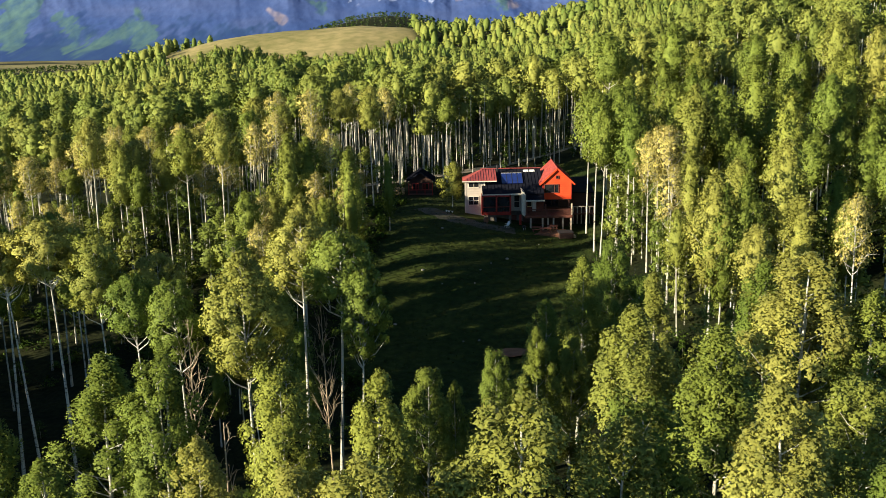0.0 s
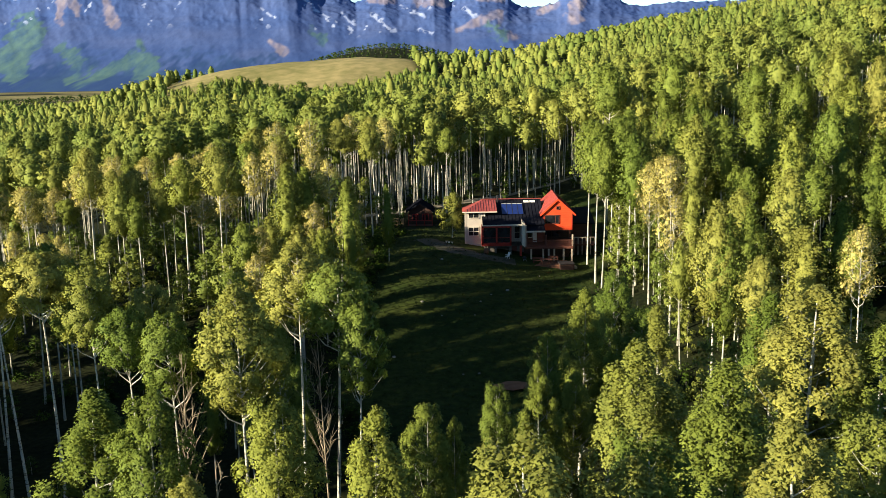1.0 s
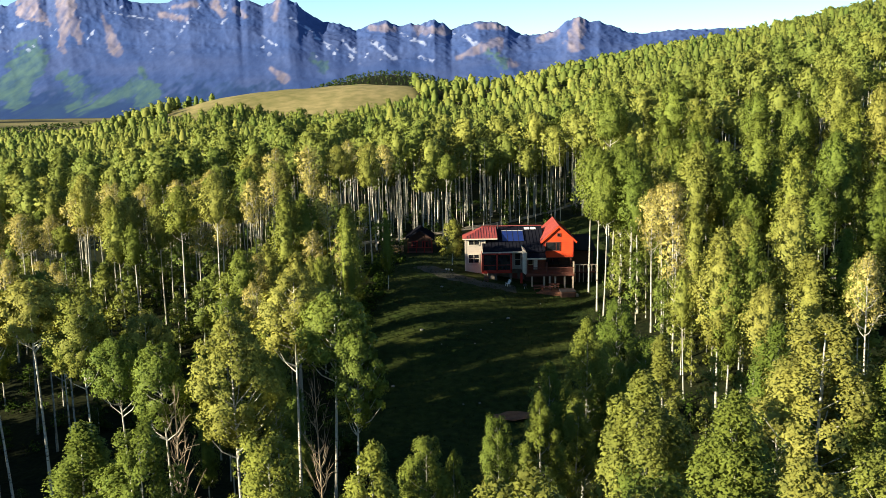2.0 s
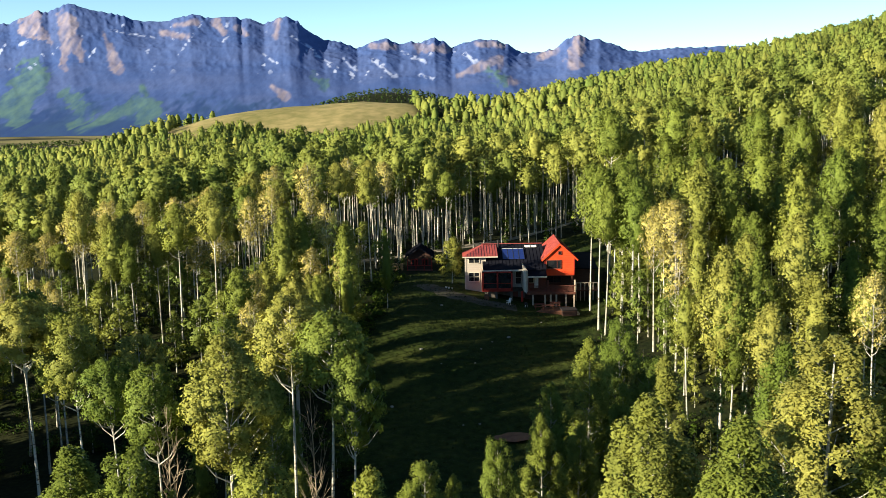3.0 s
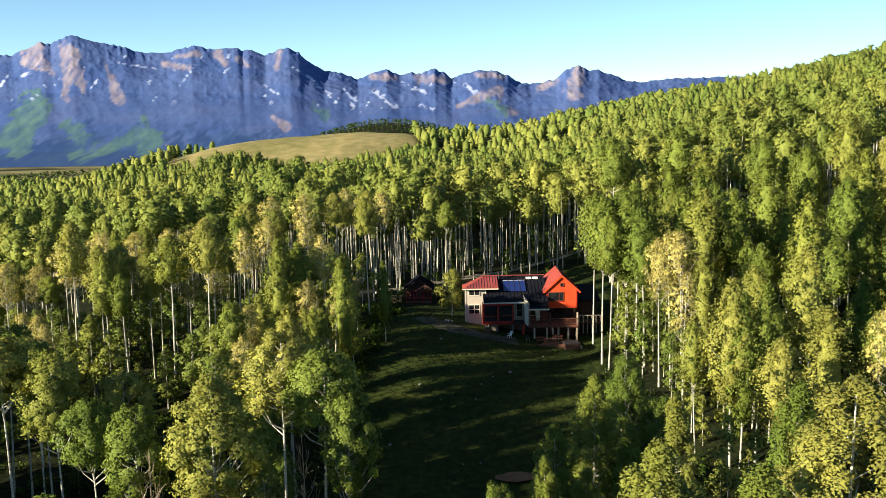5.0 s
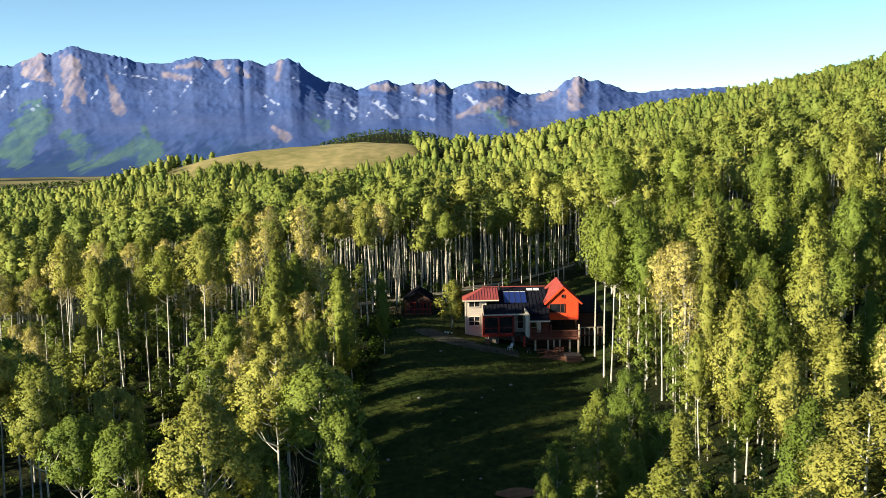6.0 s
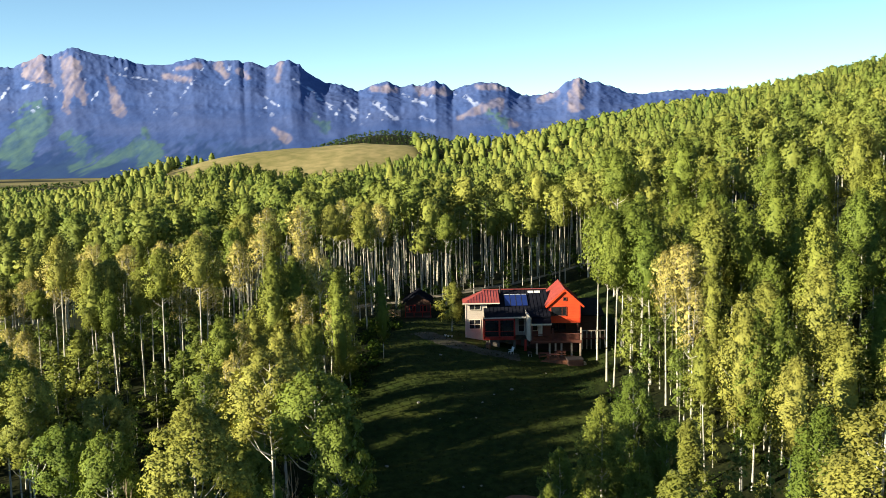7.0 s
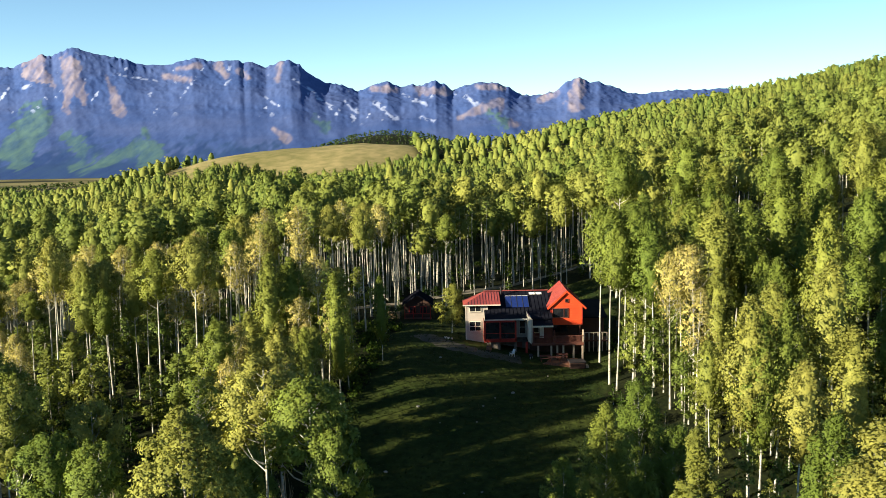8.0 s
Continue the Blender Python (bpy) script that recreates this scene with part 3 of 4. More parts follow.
EDGE = [
    (12.0, 84.2, -21.6, 0.9, "green"), (16.2, 90.0, -21.4, 0.9, "green"), (8.5, 80.2, -24.0, 0.9, "green"), (18.2, 86.0, -24.0, 0.9, "green"), (14.2, 82.0, -25.0, 0.9, "green"), (10.4, 77.0, -26.5, 0.9, "green"),
    (-15.0, 135.4, -16.2, 0.8, "pale"), (-17.9, 137.4, -15.0, 0.6, "pale"), (-11.8, 126.3, -17.6, 0.8, "green"), (-11.5, 133.0, -23.4, 1.1, "green"), (-26.6, 143.0, -15.9, 0.8, "pale"),
    (-31.1, 140.2, -21.2, 1.3, "pale"), (-34.9, 141.3, -21.6, 1.2, "pale"), (-43.7, 163.6, -18.1, 1.0, "pale"), (-39.0, 137.6, -19.6, 0.9, "yellow"), (-43.8, 134.5, -18.5, 0.9, "yellow"),
    (-41.7, 134.1, -20.7, 0.8, "green"), (-7.8, 141.2, -20.6, 0.8, "green"), (-48.5, 146.0, -18.5, 1.0, "yellow"), (-21.5, 146.0, -19.5, 0.9, "green"),
    (22.2, 148.9, -12.5, 0.9, "green"), (21.9, 138.9, -12.0, 0.9, "green"), (22.4, 136.4, -14.4, 0.8, "green"), (24.9, 138.5, -11.0, 0.9, "green"), (27.6, 144.5, -10.6, 0.9, "green"), (26.9, 135.0, -13.2, 0.9, "green"),
    (29.5, 125.8, -15.2, 1.0, "pale"), (28.4, 126.6, -15.6, 0.8, "pale"), (27.2, 127.6, -16.2, 0.8, "pale"), (31.6, 124.0, -17.6, 0.9, "yellow"),
    (29.7, 105.5, -17.6, 0.9, "yellow"), (32.4, 105.7, -18.0, 0.8, "green"), (30.7, 105.2, -19.0, 0.8, "green"), (26.8, 108.0, -22.6, 0.8, "yellow"),
]
RISE = [
    (44.0, 116.0, -15.2, 1.0, "green"), (45.9, 125.9, -13.6, 1.0, "yellow"), (51.3, 125.7, -14.6, 1.0, "green"), (53.6, 152.0, -11.0, 1.0, "green"), (30.0, 180.0, -5.6, 1.0, "green"),
    (42.0, 180.0, -3.8, 1.0, "green"), (54.0, 171.0, -5.6, 1.0, "green"), (64.3, 163.0, -1.8, 1.0, "yellow"),
]
taken = []
for stock, rows, group in (
        (NEAR, FRONT_RIGHT + FRONT_LEFT, "aspens before the clearing"), (GROVE, STAND, "aspens before the clearing"), (BROAD, [(-14.2, 67.4, -16.4, 1.0, "yellow"), (-6.6, 68.5, -17.6, 0.8, "green")], "aspens before the clearing"),
        (CONE, [(16.4, 73.2, -20.2, 1.15, "yellow")], "aspens before the clearing"), (BUSH, [(1.6, 157.6, -24.8, 1.0, "yellow")], "aspens round the clearing")):
    for n, (x, y, top, wide, kind) in enumerate(rows):
        plant(stock, n, x, y, top - float(land(x, y)), wide, kind, group)
        taken.append((x, y))
for n, (x, y, top, wide, kind) in enumerate(EDGE + RISE):
    stock = SPARSE if kind == "pale" else NEAR if y < 100 else FULL if x < -5 and top - float(land(x, y)) < 14 or (x, y) == (-11.8, 126.3) or 27 < x < 40 and y < 126 else TALL
    plant(stock, n, x, y, top - float(land(x, y)), wide, kind)
    taken.append((x, y))
for n, (x, y, top) in enumerate(((-12.2, 49.5, -20.6), (-8.8, 71.4, -20.6), (18.5, 91.2, -24.4), (-18.2, 66.5, -20.6))):
    plant(BARE, n, x, y, top - float(land(x, y)), 0.9 if n == 0 else 0.5, "bare", "dead aspens")
    taken.append((x, y))


# ---- the forest round them ----
def scatter(x0, x1, y0, y1, apart, keep):
    """Places at least so far apart, where keep allows them."""
    cells, out = {}, []
    for x, y in taken:
        cells.setdefault((int(x // apart), int(y // apart)), []).append((x, y))
    tries = int((x1 - x0) * (y1 - y0) / apart ** 2 * 3.5)
    px, py = rng.uniform(x0, x1, tries), rng.uniform(y0, y1, tries)
    ok = keep(px, py)
    for x, y in zip(px[ok], py[ok]):
        i, j = int(x // apart), int(y // apart)
        if all((x - a) ** 2 + (y - b) ** 2 > apart ** 2 for u in (-1, 0, 1) for v in (-1, 0, 1) for a, b in cells.get((i + u, j + v), ())):
            cells.setdefault((i, j), []).append((x, y))
            out.append((x, y))
    return out


def woods(x, y):
    return (meadow(x, y) < 0.05) & (pasture(x, y) < 0.3) & ~((np.abs(x + 5) < 5) & (np.abs(y - 173) < 5))


def in_view(x, y, spare=6):
    return np.abs(x - 0.5) < 0.47 * y + spare


edge = scatter(-23, -9, 82, 150, 2.9, lambda x, y: woods(x, y) & (x < np.interp(y, [82, 112, 126, 150], [-13, -15.5, -13.4, -10]) + 1.2 * wander(x, y, 5, 7.0)))
taken += edge
mid = scatter(-80, -9, 90, 150, 4.8, lambda x, y: woods(x, y) & (x < -13 - 0.04 * (150 - y)) & in_view(x, y, 14) & ((y > 131) | (x < -0.40 * y + 2)))
taken += mid
mid += scatter(-75, 80, 96, 176, 5.2, lambda x, y: woods(x, y) & in_view(x, y) & (((x < -14) & ((y > 131) | (x < -0.40 * y + 2))) | (y > 150) | (x > np.interp(y, EDGE_Y, EDGE_X))))
for place in mid:
    if place in taken:
        taken.remove(place)
mid += edge
mid.sort(key=lambda p: (p[0] - 5) ** 2 + (p[1] - 140) ** 2)
for n, (x, y) in enumerate(mid[:240]):
    h = rng.uniform(15, 20) if x < 14 else rng.uniform(15, 23)
    if (x, y) in edge:
        h = rng.uniform(12.5, 17) if y > 93 else rng.uniform(8, 12)
    for ex, ey, foot, wide in ((18, 153, -30.2, 6), (1.6, 157.6, -31, 3.5), (5, 154, -29.6, 1.4)):
        along, aside = (ex - x) * 0.899 + (ey - y) * 0.438, (ex - x) * 0.438 - (ey - y) * 0.899
        if 4 < along < 80 and abs(aside) < wide:
            h = min(h + 4, max(7, foot + along * 0.325 - float(land(x, y)) - rng.uniform(0, 0.8)))
    if x < -14 and y - 0.487 * x > 128 and y < 131:
        h = rng.uniform(11, 14)
    kind = rng.choice(["green", "yellow", "pale"], p=[0.62, 0.32, 0.06] if x > 14 else [0.24, 0.48, 0.28])
    full = 0.5 if x > 32 else 0.3 if x > 14 else 0.7 if (x, y) in edge else 0.08
    plant(SPARSE if kind == "pale" else FULL if rng.uniform() < full or h < 12.5 else TALL if x > 14 else CLEAR, int(rng.integers(0, 6)), x, y, h, rng.uniform(0.8, 1.1), str(kind) if y > 104 or x > 0 else "green")
taken += mid


def forest(name, places, stock, heights, label, leaf=LEAF_FAR, wide=(0.85, 1.2)):
    """Many trees as one object."""
    tv, tq, ts, tt, n = [], [], [], [], 0
    for x, y in places:
        shape, h0 = stock[int(rng.integers(0, len(stock)))]
        k, w, a, tint = rng.uniform(*heights) / h0, rng.uniform(*wide), rng.uniform(0, 6.28), rng.uniform(0, 1)
        tint = np.clip(0.60 * tint + 0.16 + 0.40 * float(wander(x, y, 45, 12.0)), 0, 1)
        c, s = np.cos(a) * k * w, np.sin(a) * k * w
        z = float(land(x, y)) - 0.1
        for slot, piece in enumerate(shape):
            if piece is None:
                continue
            v, q = piece
            tv.append(np.stack([v[:, 0] * c - v[:, 1] * s + x, v[:, 0] * s + v[:, 1] * c + y, v[:, 2] * k + z,
                                v[:, 3] * np.cos(a) - v[:, 4] * np.sin(a), v[:, 3] * np.sin(a) + v[:, 4] * np.cos(a), v[:, 5]], 1))
            tq.append(np.where(q < 0, -1, q + n))
            ts.append(np.full(len(q), slot))
            tt.append(np.full(len(v), tint))
            n += len(v)
    ob = new(name, mesh_of(name, np.concatenate(tv), np.concatenate(tq), [BARK, leaf], np.concatenate(ts), smooth=True, tint=np.concatenate(tt)))
    return tagged(ob, label, "forest", kind="stuff")


MIDDLE = [(aspen(20, b, r, n, 620, 0.22, 4, 0.16, f, p, 0.6, tall=1.1, core=0.92, knots=64, knot=0.105, inner=0.46), 20) for b, r, n, f, p in ((0.70, 3.0, 14, "dome", 0.26), (0.64, 3.1, 16, "egg", 0.25), (0.74, 2.9, 12, "dome", 0.27), (0.67, 3.2, 14, "dome", 0.25))]
FAR = [(aspen(18, b, r, 6, 130, 0.27, 4, 0.16, f, 0.28, 0.6, tall=1.0, core=0.98, knots=46, knot=0.15, inner=0.46), 18) for b, r, f in ((0.12, 3.5, "dome"), (0.22, 3.4, "egg"), (0.10, 3.7, "dome"))]
TINY = [(aspen(16, b, r, 3, 16, 0.5, 3, 0.08, "dome", 0.35, 0.6, core=0.95, knots=8, knot=0.26, inner=0.6), 16) for b, r in ((0.10, 3.5), (0.06, 3.7))]
if len(mid) > 240:
    forest("aspen_wood", mid[240:], MIDDLE, (15, 22), "aspen wood of white trunks and green crowns")
band = scatter(-125, 130, 176, 262, 4.9, lambda x, y: woods(x, y) & in_view(x, y, 8))
forest("aspen_wood", band, MIDDLE, (14, 22), "dense aspen wood of slim white trunks behind the house")
band = scatter(-60, 42, 177, 222, 2.6, lambda x, y: woods(x, y) & in_view(x, y, 4) & (rng.uniform(0, 1, len(x)) < 0.55))
THIN = [(aspen(20, b, 1.5, 7, 120, 0.2, 4, 0.11, "dome", 0.45, 0.6), 20) for b in (0.74, 0.80, 0.78)]
forest("aspen_wood", band, THIN, (12, 18), "thin crowded aspens with small crowns behind the house", wide=(0.8, 1.1))
band = scatter(-260, 270, 262, 480, 5.4, lambda x, y: woods(x, y) & in_view(x, y, 10))
forest("aspen_wood", band, FAR, (11, 16), "green and yellow-green aspen wood on the slopes", wide=(1.0, 1.45))
band = scatter(-320, 360, 480, 680, 6.2, lambda x, y: woods(x, y) & in_view(x, y, 10))
forest("distant_wood", band, TINY, (7.5, 11), "distant green aspen wood on the slope", wide=(1.4, 2.0))
band = scatter(-520, -130, 680, 930, 7.0, lambda x, y: woods(x, y) & in_view(x, y, 10))
forest("distant_wood", band, TINY, (7, 10), "distant green aspen wood in the valley", wide=(1.4, 2.0))
band = scatter(-620, 300, 680, 1500, 7.0, lambda x, y: woods(x, y) & in_view(x, y, 10) & (land(x, y) > -75) & ((x > -200) | (rng.uniform(0, 1, len(x)) < 0.12)) & (rng.uniform(0, 1, len(x)) < 0.9))
forest("distant_wood", band, [(aspen(7, 0.2, 2.2, 3, 18, 0.7, 3, 0.05, "dome", 0.55, 0.8), 7)], (4, 6.5), "far dark green wood on the hill", SHRUB, wide=(1.2, 1.8))
grove = [(x, y) for x in np.arange(-98, -74, 3.0) for y in (430, 436, 442)]
forest("aspen_wood", [(x + rng.uniform(-1.5, 1.5), y + rng.uniform(-2, 2)) for x, y in grove], FAR, (15, 18), "stand of aspens with bare lower trunks before the pasture")
# woods out of view, added and given their heights for the shade they cast
side = scatter(-170, 0, -110, 250, 3.9, lambda x, y: woods(x, y) & ~in_view(x, y, 9) & (x < -0.2 * (y + 40) - 14))
lane = [y - 0.487 * x for x, y in side]  # which strip of the ground their shadows fall on
UNSEEN_SIDE = [(aspen(18, b, 2.8, 9, 90, 0.6, 4, 0.2, "egg", 0.42, 0.7), 18) for b in (0.3, 0.4)]
forest("aspen_wood", [p for p, c in zip(side, lane) if 90 <= c < 127], UNSEEN_SIDE, (25, 29), "unseen tall aspen wood added to shade the clearing", wide=(1.0, 1.3))
forest("aspen_wood", [p for p, c in zip(side, lane) if c < 90], UNSEEN_SIDE, (13, 17), "unseen aspen wood beside the flight line, kept low for sun", wide=(0.9, 1.2))
forest("aspen_wood", [p for p, c in zip(side, lane) if c >= 127], UNSEEN_SIDE, (11, 14), "unseen aspen wood kept low so that sun reaches the slope", wide=(0.9, 1.2))
low = scatter(21, 66, 94, 165, 2.2, lambda x, y: woods(x, y) & in_view(x, y) & (x > np.interp(y, EDGE_Y, EDGE_X) - 0.5) & (rng.uniform(0, 1, len(x)) < np.where(x < 38, 0.42, 0.22)))
forest("young_aspens", low, [(aspen(8, b, 1.6, 14, 900, 0.15, 4, 0.07, "egg", 0.36, 0.55), 8) for b in (0.1, 0.2, 0.25)], (4, 11.5), "young aspens filling the gaps between tall trunks", wide=(0.8, 1.2))
low = scatter(-78, -11, 124, 172, 3.0, lambda x, y: woods(x, y) & in_view(x, y) & (rng.uniform(0, 1, len(x)) < 0.34))
forest("young_aspens", low, [(aspen(8, b, 1.8, 18, 1000, 0.15, 4, 0.07, "egg", 0.32, 0.55), 8) for b in (0.12, 0.2, 0.28)], (5.5, 11), "young green aspens between the tall white trunks", wide=(0.9, 1.3))
low = scatter(-60, 60, 95, 262, 4.2, lambda x, y: woods(x, y) & in_view(x, y) & (rng.uniform(0, 1, len(x)) < 0.8))
forest("undergrowth", low, [(aspen(5, 0.1, 1.5, 9, 260, 0.2, 4, 0.05, "egg", 0.4, 0.5), 5) for _ in range(3)], (1.5, 4.5), "dark green undergrowth between the trunks", SHRUB, (1.0, 1.6))
low = scatter(-60, 46, 36, 131, 4.0, lambda x, y: woods(x, y) & in_view(x, y))
forest("undergrowth", low, [(aspen(7, 0.1, 1.7, 14, 1100, 0.11, 4, 0.06, "egg", 0.34, 0.5), 7) for _ in range(3)], (1.2, 3.2), "young aspens and undergrowth below the tall trees", SHRUB, (1.4, 2.4))


# ---- building helpers ----
def part(name, bm, material, parent, label=""):
    """One mesh under a thing or under a part."""
    me = bpy.data.meshes.new(name)
    bm.to_mesh(me)
    bm.free()
    me.materials.append(material)
    ob = new(name, me)
    ob.parent = parent
    return tagged(ob, label)


def box(x0, x1, y0, y1, z0, z1, bm=None, bevel=0.0):
    bm = bm or bmesh.new()
    r = bmesh.ops.create_cube(bm, size=1.0)
    for v in r["verts"]:
        v.co = Vector(((x0 + x1) / 2 + v.co.x * (x1 - x0), (y0 + y1) / 2 + v.co.y * (y1 - y0), (z0 + z1) / 2 + v.co.z * (z1 - z0)))
    if bevel:
        bmesh.ops.bevel(bm, geom=list({e for v in r["verts"] for e in v.link_edges}), offset=bevel, segments=1, affect="EDGES")
    return bm


def slab(corners, thick, bm=None):
    """A sloping plate: the corners of its top in turn, and its thickness downwards."""
    bm = bm or bmesh.new()
    top = [bm.verts.new(c) for c in corners]
    low = [bm.verts.new(Vector(c) - Vector((0, 0, thick))) for c in corners]
    bm.faces.new(top)
    bm.faces.new(low[::-1])
    for k in range(len(top)):
        j = (k + 1) % len(top)
        bm.faces.new((top[j], top[k], low[k], low[j]))
    bmesh.ops.recalc_face_normals(bm, faces=bm.faces)
    return bm


def bar(p, q, w, h, bm=None):
    """A beam from p to q."""
    bm = bm or bmesh.new()
    p, q = Vector(p), Vector(q)
    d = (q - p).normalized()
    a = d.cross(Vector((0, 0, 1))) if abs(d.z) < 0.95 else Vector((1, 0, 0))
    a.normalize()
    b = a.cross(d)
    ends = [[bm.verts.new(e + a * w / 2 * i + b * h / 2 * j) for i, j in ((-1, -1), (1, -1), (1, 1), (-1, 1))] for e in (p, q)]
    bm.faces.new(ends[0][::-1])
    bm.faces.new(ends[1])
    for k in range(4):
        j = (k + 1) % 4
        bm.faces.new((ends[0][k], ends[0][j], ends[1][j], ends[1][k]))
    bmesh.ops.recalc_face_normals(bm, faces=bm.faces)
    return bm


def turned(profile, x, y, z, sides=14, bm=None):
    """A round body from (radius, height) pairs."""
    bm = bm or bmesh.new()
    rings = [[bm.verts.new((x + r * math.cos(a * 2 * math.pi / sides), y + r * math.sin(a * 2 * math.pi / sides), z + h)) for a in range(sides)] for r, h in profile]
    for lo, hi in zip(rings, rings[1:]):
        for k in range(sides):
            j = (k + 1) % sides
            bm.faces.new((lo[k], lo[j], hi[j], hi[k]))
    bm.faces.new(rings[0][::-1])
    bm.faces.new(rings[-1])
    return bm


def siding_material(name, a, b, board=0.18, rough=0.75):
    """Painted lap siding: board lines by height, drifting paint, dirt."""
    m, n, l, p = nodes_of(name, rough)
    slow, _ = noise_mix(n, l, 0.7, a, b, 0.3, 0.7)
    fine, h = noise_mix(n, l, 7.0, (0.85, 0.85, 0.85), (1.1, 1.1, 1.1), 0.3, 0.7, (1, 1, 4))
    l.new(blend(n, l, 1.0, slow, fine, "MULTIPLY"), p.inputs["Base Color"])
    tc, sep, mod = n.new("ShaderNodeTexCoord"), n.new("ShaderNodeSeparateXYZ"), n.new("ShaderNodeMath")
    mod.operation = "PINGPONG"
    mod.inputs[1].default_value = board
    l.new(tc.outputs["Object"], sep.inputs[0])
    l.new(sep.outputs["Z"], mod.inputs[0])
    bump(n, l, p, mod.outputs[0], 0.6, 0.1)
    return m


RED = siding_material("red_siding", (0.66, 0.060, 0.016), (0.74, 0.078, 0.020))
RED_TRIM = plain("red_trim_paint", (0.27, 0.020, 0.014), (0.34, 0.028, 0.017), 1.5, 0.55)
RED_ROOF = plain("red_metal_roof", (0.27, 0.048, 0.038), (0.36, 0.070, 0.052), 0.6, 0.5, 0.0, relief=0.05, spec=0.5)
CREAM = siding_material("cream_siding", (0.40, 0.35, 0.30), (0.48, 0.43, 0.37))
CREAM_TRIM = plain("cream_trim_paint", (0.55, 0.50, 0.42), (0.66, 0.60, 0.50), 1.5, 0.6)
BROWN = siding_material("red_brown_siding", (0.115, 0.035, 0.025), (0.16, 0.05, 0.035))
DECK = plain("deck_timber", (0.10, 0.036, 0.025), (0.15, 0.055, 0.038), 2.0, 0.8, stretch=(1, 6, 6))
POST = plain("pale_timber", (0.42, 0.33, 0.25), (0.52, 0.43, 0.33), 1.5, 0.8, stretch=(5, 5, 1))
SLATE = plain("dark_blue_metal_roof", (0.007, 0.008, 0.014), (0.013, 0.014, 0.021), 0.5, 0.8, 0.0, relief=0.05, spec=0.05)
STONE = plain("dark_foundation", (0.10, 0.085, 0.075), (0.16, 0.14, 0.12), 2.5, 0.9, relief=0.6)
DARK_WOOD = plain("dark_log_wall", (0.050, 0.026, 0.020), (0.075, 0.040, 0.030), 1.5, 0.85, stretch=(1, 1, 6))
SOLAR = plain("solar_cell", (0.010, 0.022, 0.12), (0.013, 0.030, 0.16), 3.0, 0.30, 0.0, relief=0.0, spec=0.6)
WHITE = plain("white_paint", (0.70, 0.69, 0.66), (0.80, 0.79, 0.76), 3.0, 0.5)
BLACK = plain("black_plastic", (0.018, 0.018, 0.020), (0.03, 0.03, 0.034), 3.0, 0.5)
CLAY = plain("terracotta", (0.15, 0.065, 0.040), (0.21, 0.095, 0.055), 3.0, 0.85)
DIRT = plain("road_dirt", (0.20, 0.17, 0.13), (0.30, 0.26, 0.20), 0.6, 0.95, relief=0.6)
YARD = plain("worn_gravel", (0.034, 0.034, 0.022), (0.085, 0.076, 0.058), 0.5, 0.95, relief=0.8)
SOIL = plain("red_soil", (0.15, 0.066, 0.038), (0.24, 0.11, 0.060), 1.2, 0.95, relief=0.8)
ROCK = plain("field_stone", (0.18, 0.175, 0.155), (0.28, 0.27, 0.24), 2.0, 0.9, relief=0.7)
LOG_END = plain("cut_log", (0.42, 0.27, 0.13), (0.55, 0.37, 0.19), 4.0, 0.85)


def glass_material():
    m, n, l, p = nodes_of("window_glass", 0.06, 0.0, 0.6)
    tint, _ = noise_mix(n, l, 0.9, (0.008, 0.010, 0.014), (0.02, 0.022, 0.026), 0.35, 0.65)
    l.new(tint, p.inputs["Base Color"])
    return m


GLASS = glass_material()


# ---- house ----
house = new("house")
house.location = (11, 156, -33)
tagged(house, "red and cream mountain house with dark solar roof and timber decks", "house")


def hp(name, bm, material, parent=None, label=""):
    """A part of the house, given in world places."""
    ob = part(name, bm, material, parent or house, label)
    if ob.parent == house:
        ob.matrix_parent_inverse = Matrix.Translation(-house.location)
    return ob


def window(x0, x1, z0, z1, y, trim, bars=(0.5,), cross=False, frame_w=0.09, parent=None):
    """A framed window in a wall that faces the drive: surround, panes, glazing bars, sill."""
    w = hp("window", box(x0, x1, y + 0.02, y + 0.05, z0, z1), DARK_WOOD, parent, "dark window with slim frame")
    edges = [x0] + [x0 + (x1 - x0) * f for f in bars] + [x1]
    for a, b in zip(edges, edges[1:]):
        part("pane", box(a + 0.02, b - 0.02, y - 0.005, y + 0.015, z0 + 0.02, z1 - 0.02), GLASS, w)
    for e in edges[1:-1]:
        part("glazing_bar", box(e - 0.035, e + 0.035, y - 0.05, y + 0.02, z0, z1), trim, w)
    if cross:
        part("glazing_bar", box(x0, x1, y - 0.045, y + 0.02, (z0 + z1) / 2 - 0.03, (z0 + z1) / 2 + 0.03), trim, w)
    f = frame_w
    part("jamb", box(x0 - f, x0, y - 0.06, y + 0.03, z0 - f, z1 + f), trim, w)
    part("jamb", box(x1, x1 + f, y - 0.06, y + 0.03, z0 - f, z1 + f), trim, w)
    part("head", box(x0, x1, y - 0.06, y + 0.03, z1, z1 + f), trim, w)
    part("sill", box(x0 - 0.02, x1 + 0.02, y - 0.09, y + 0.03, z0 - f, z0), trim, w)
    return w


def seamed(roof, p, q, across, count, material, size=0.035):
    """Standing seams that run from p to q, repeated by steps of across."""
    for k in range(count):
        d = Vector(across) * k
        part("seam", bar(Vector(p) + d, Vector(q) + d, size, size), material, roof)


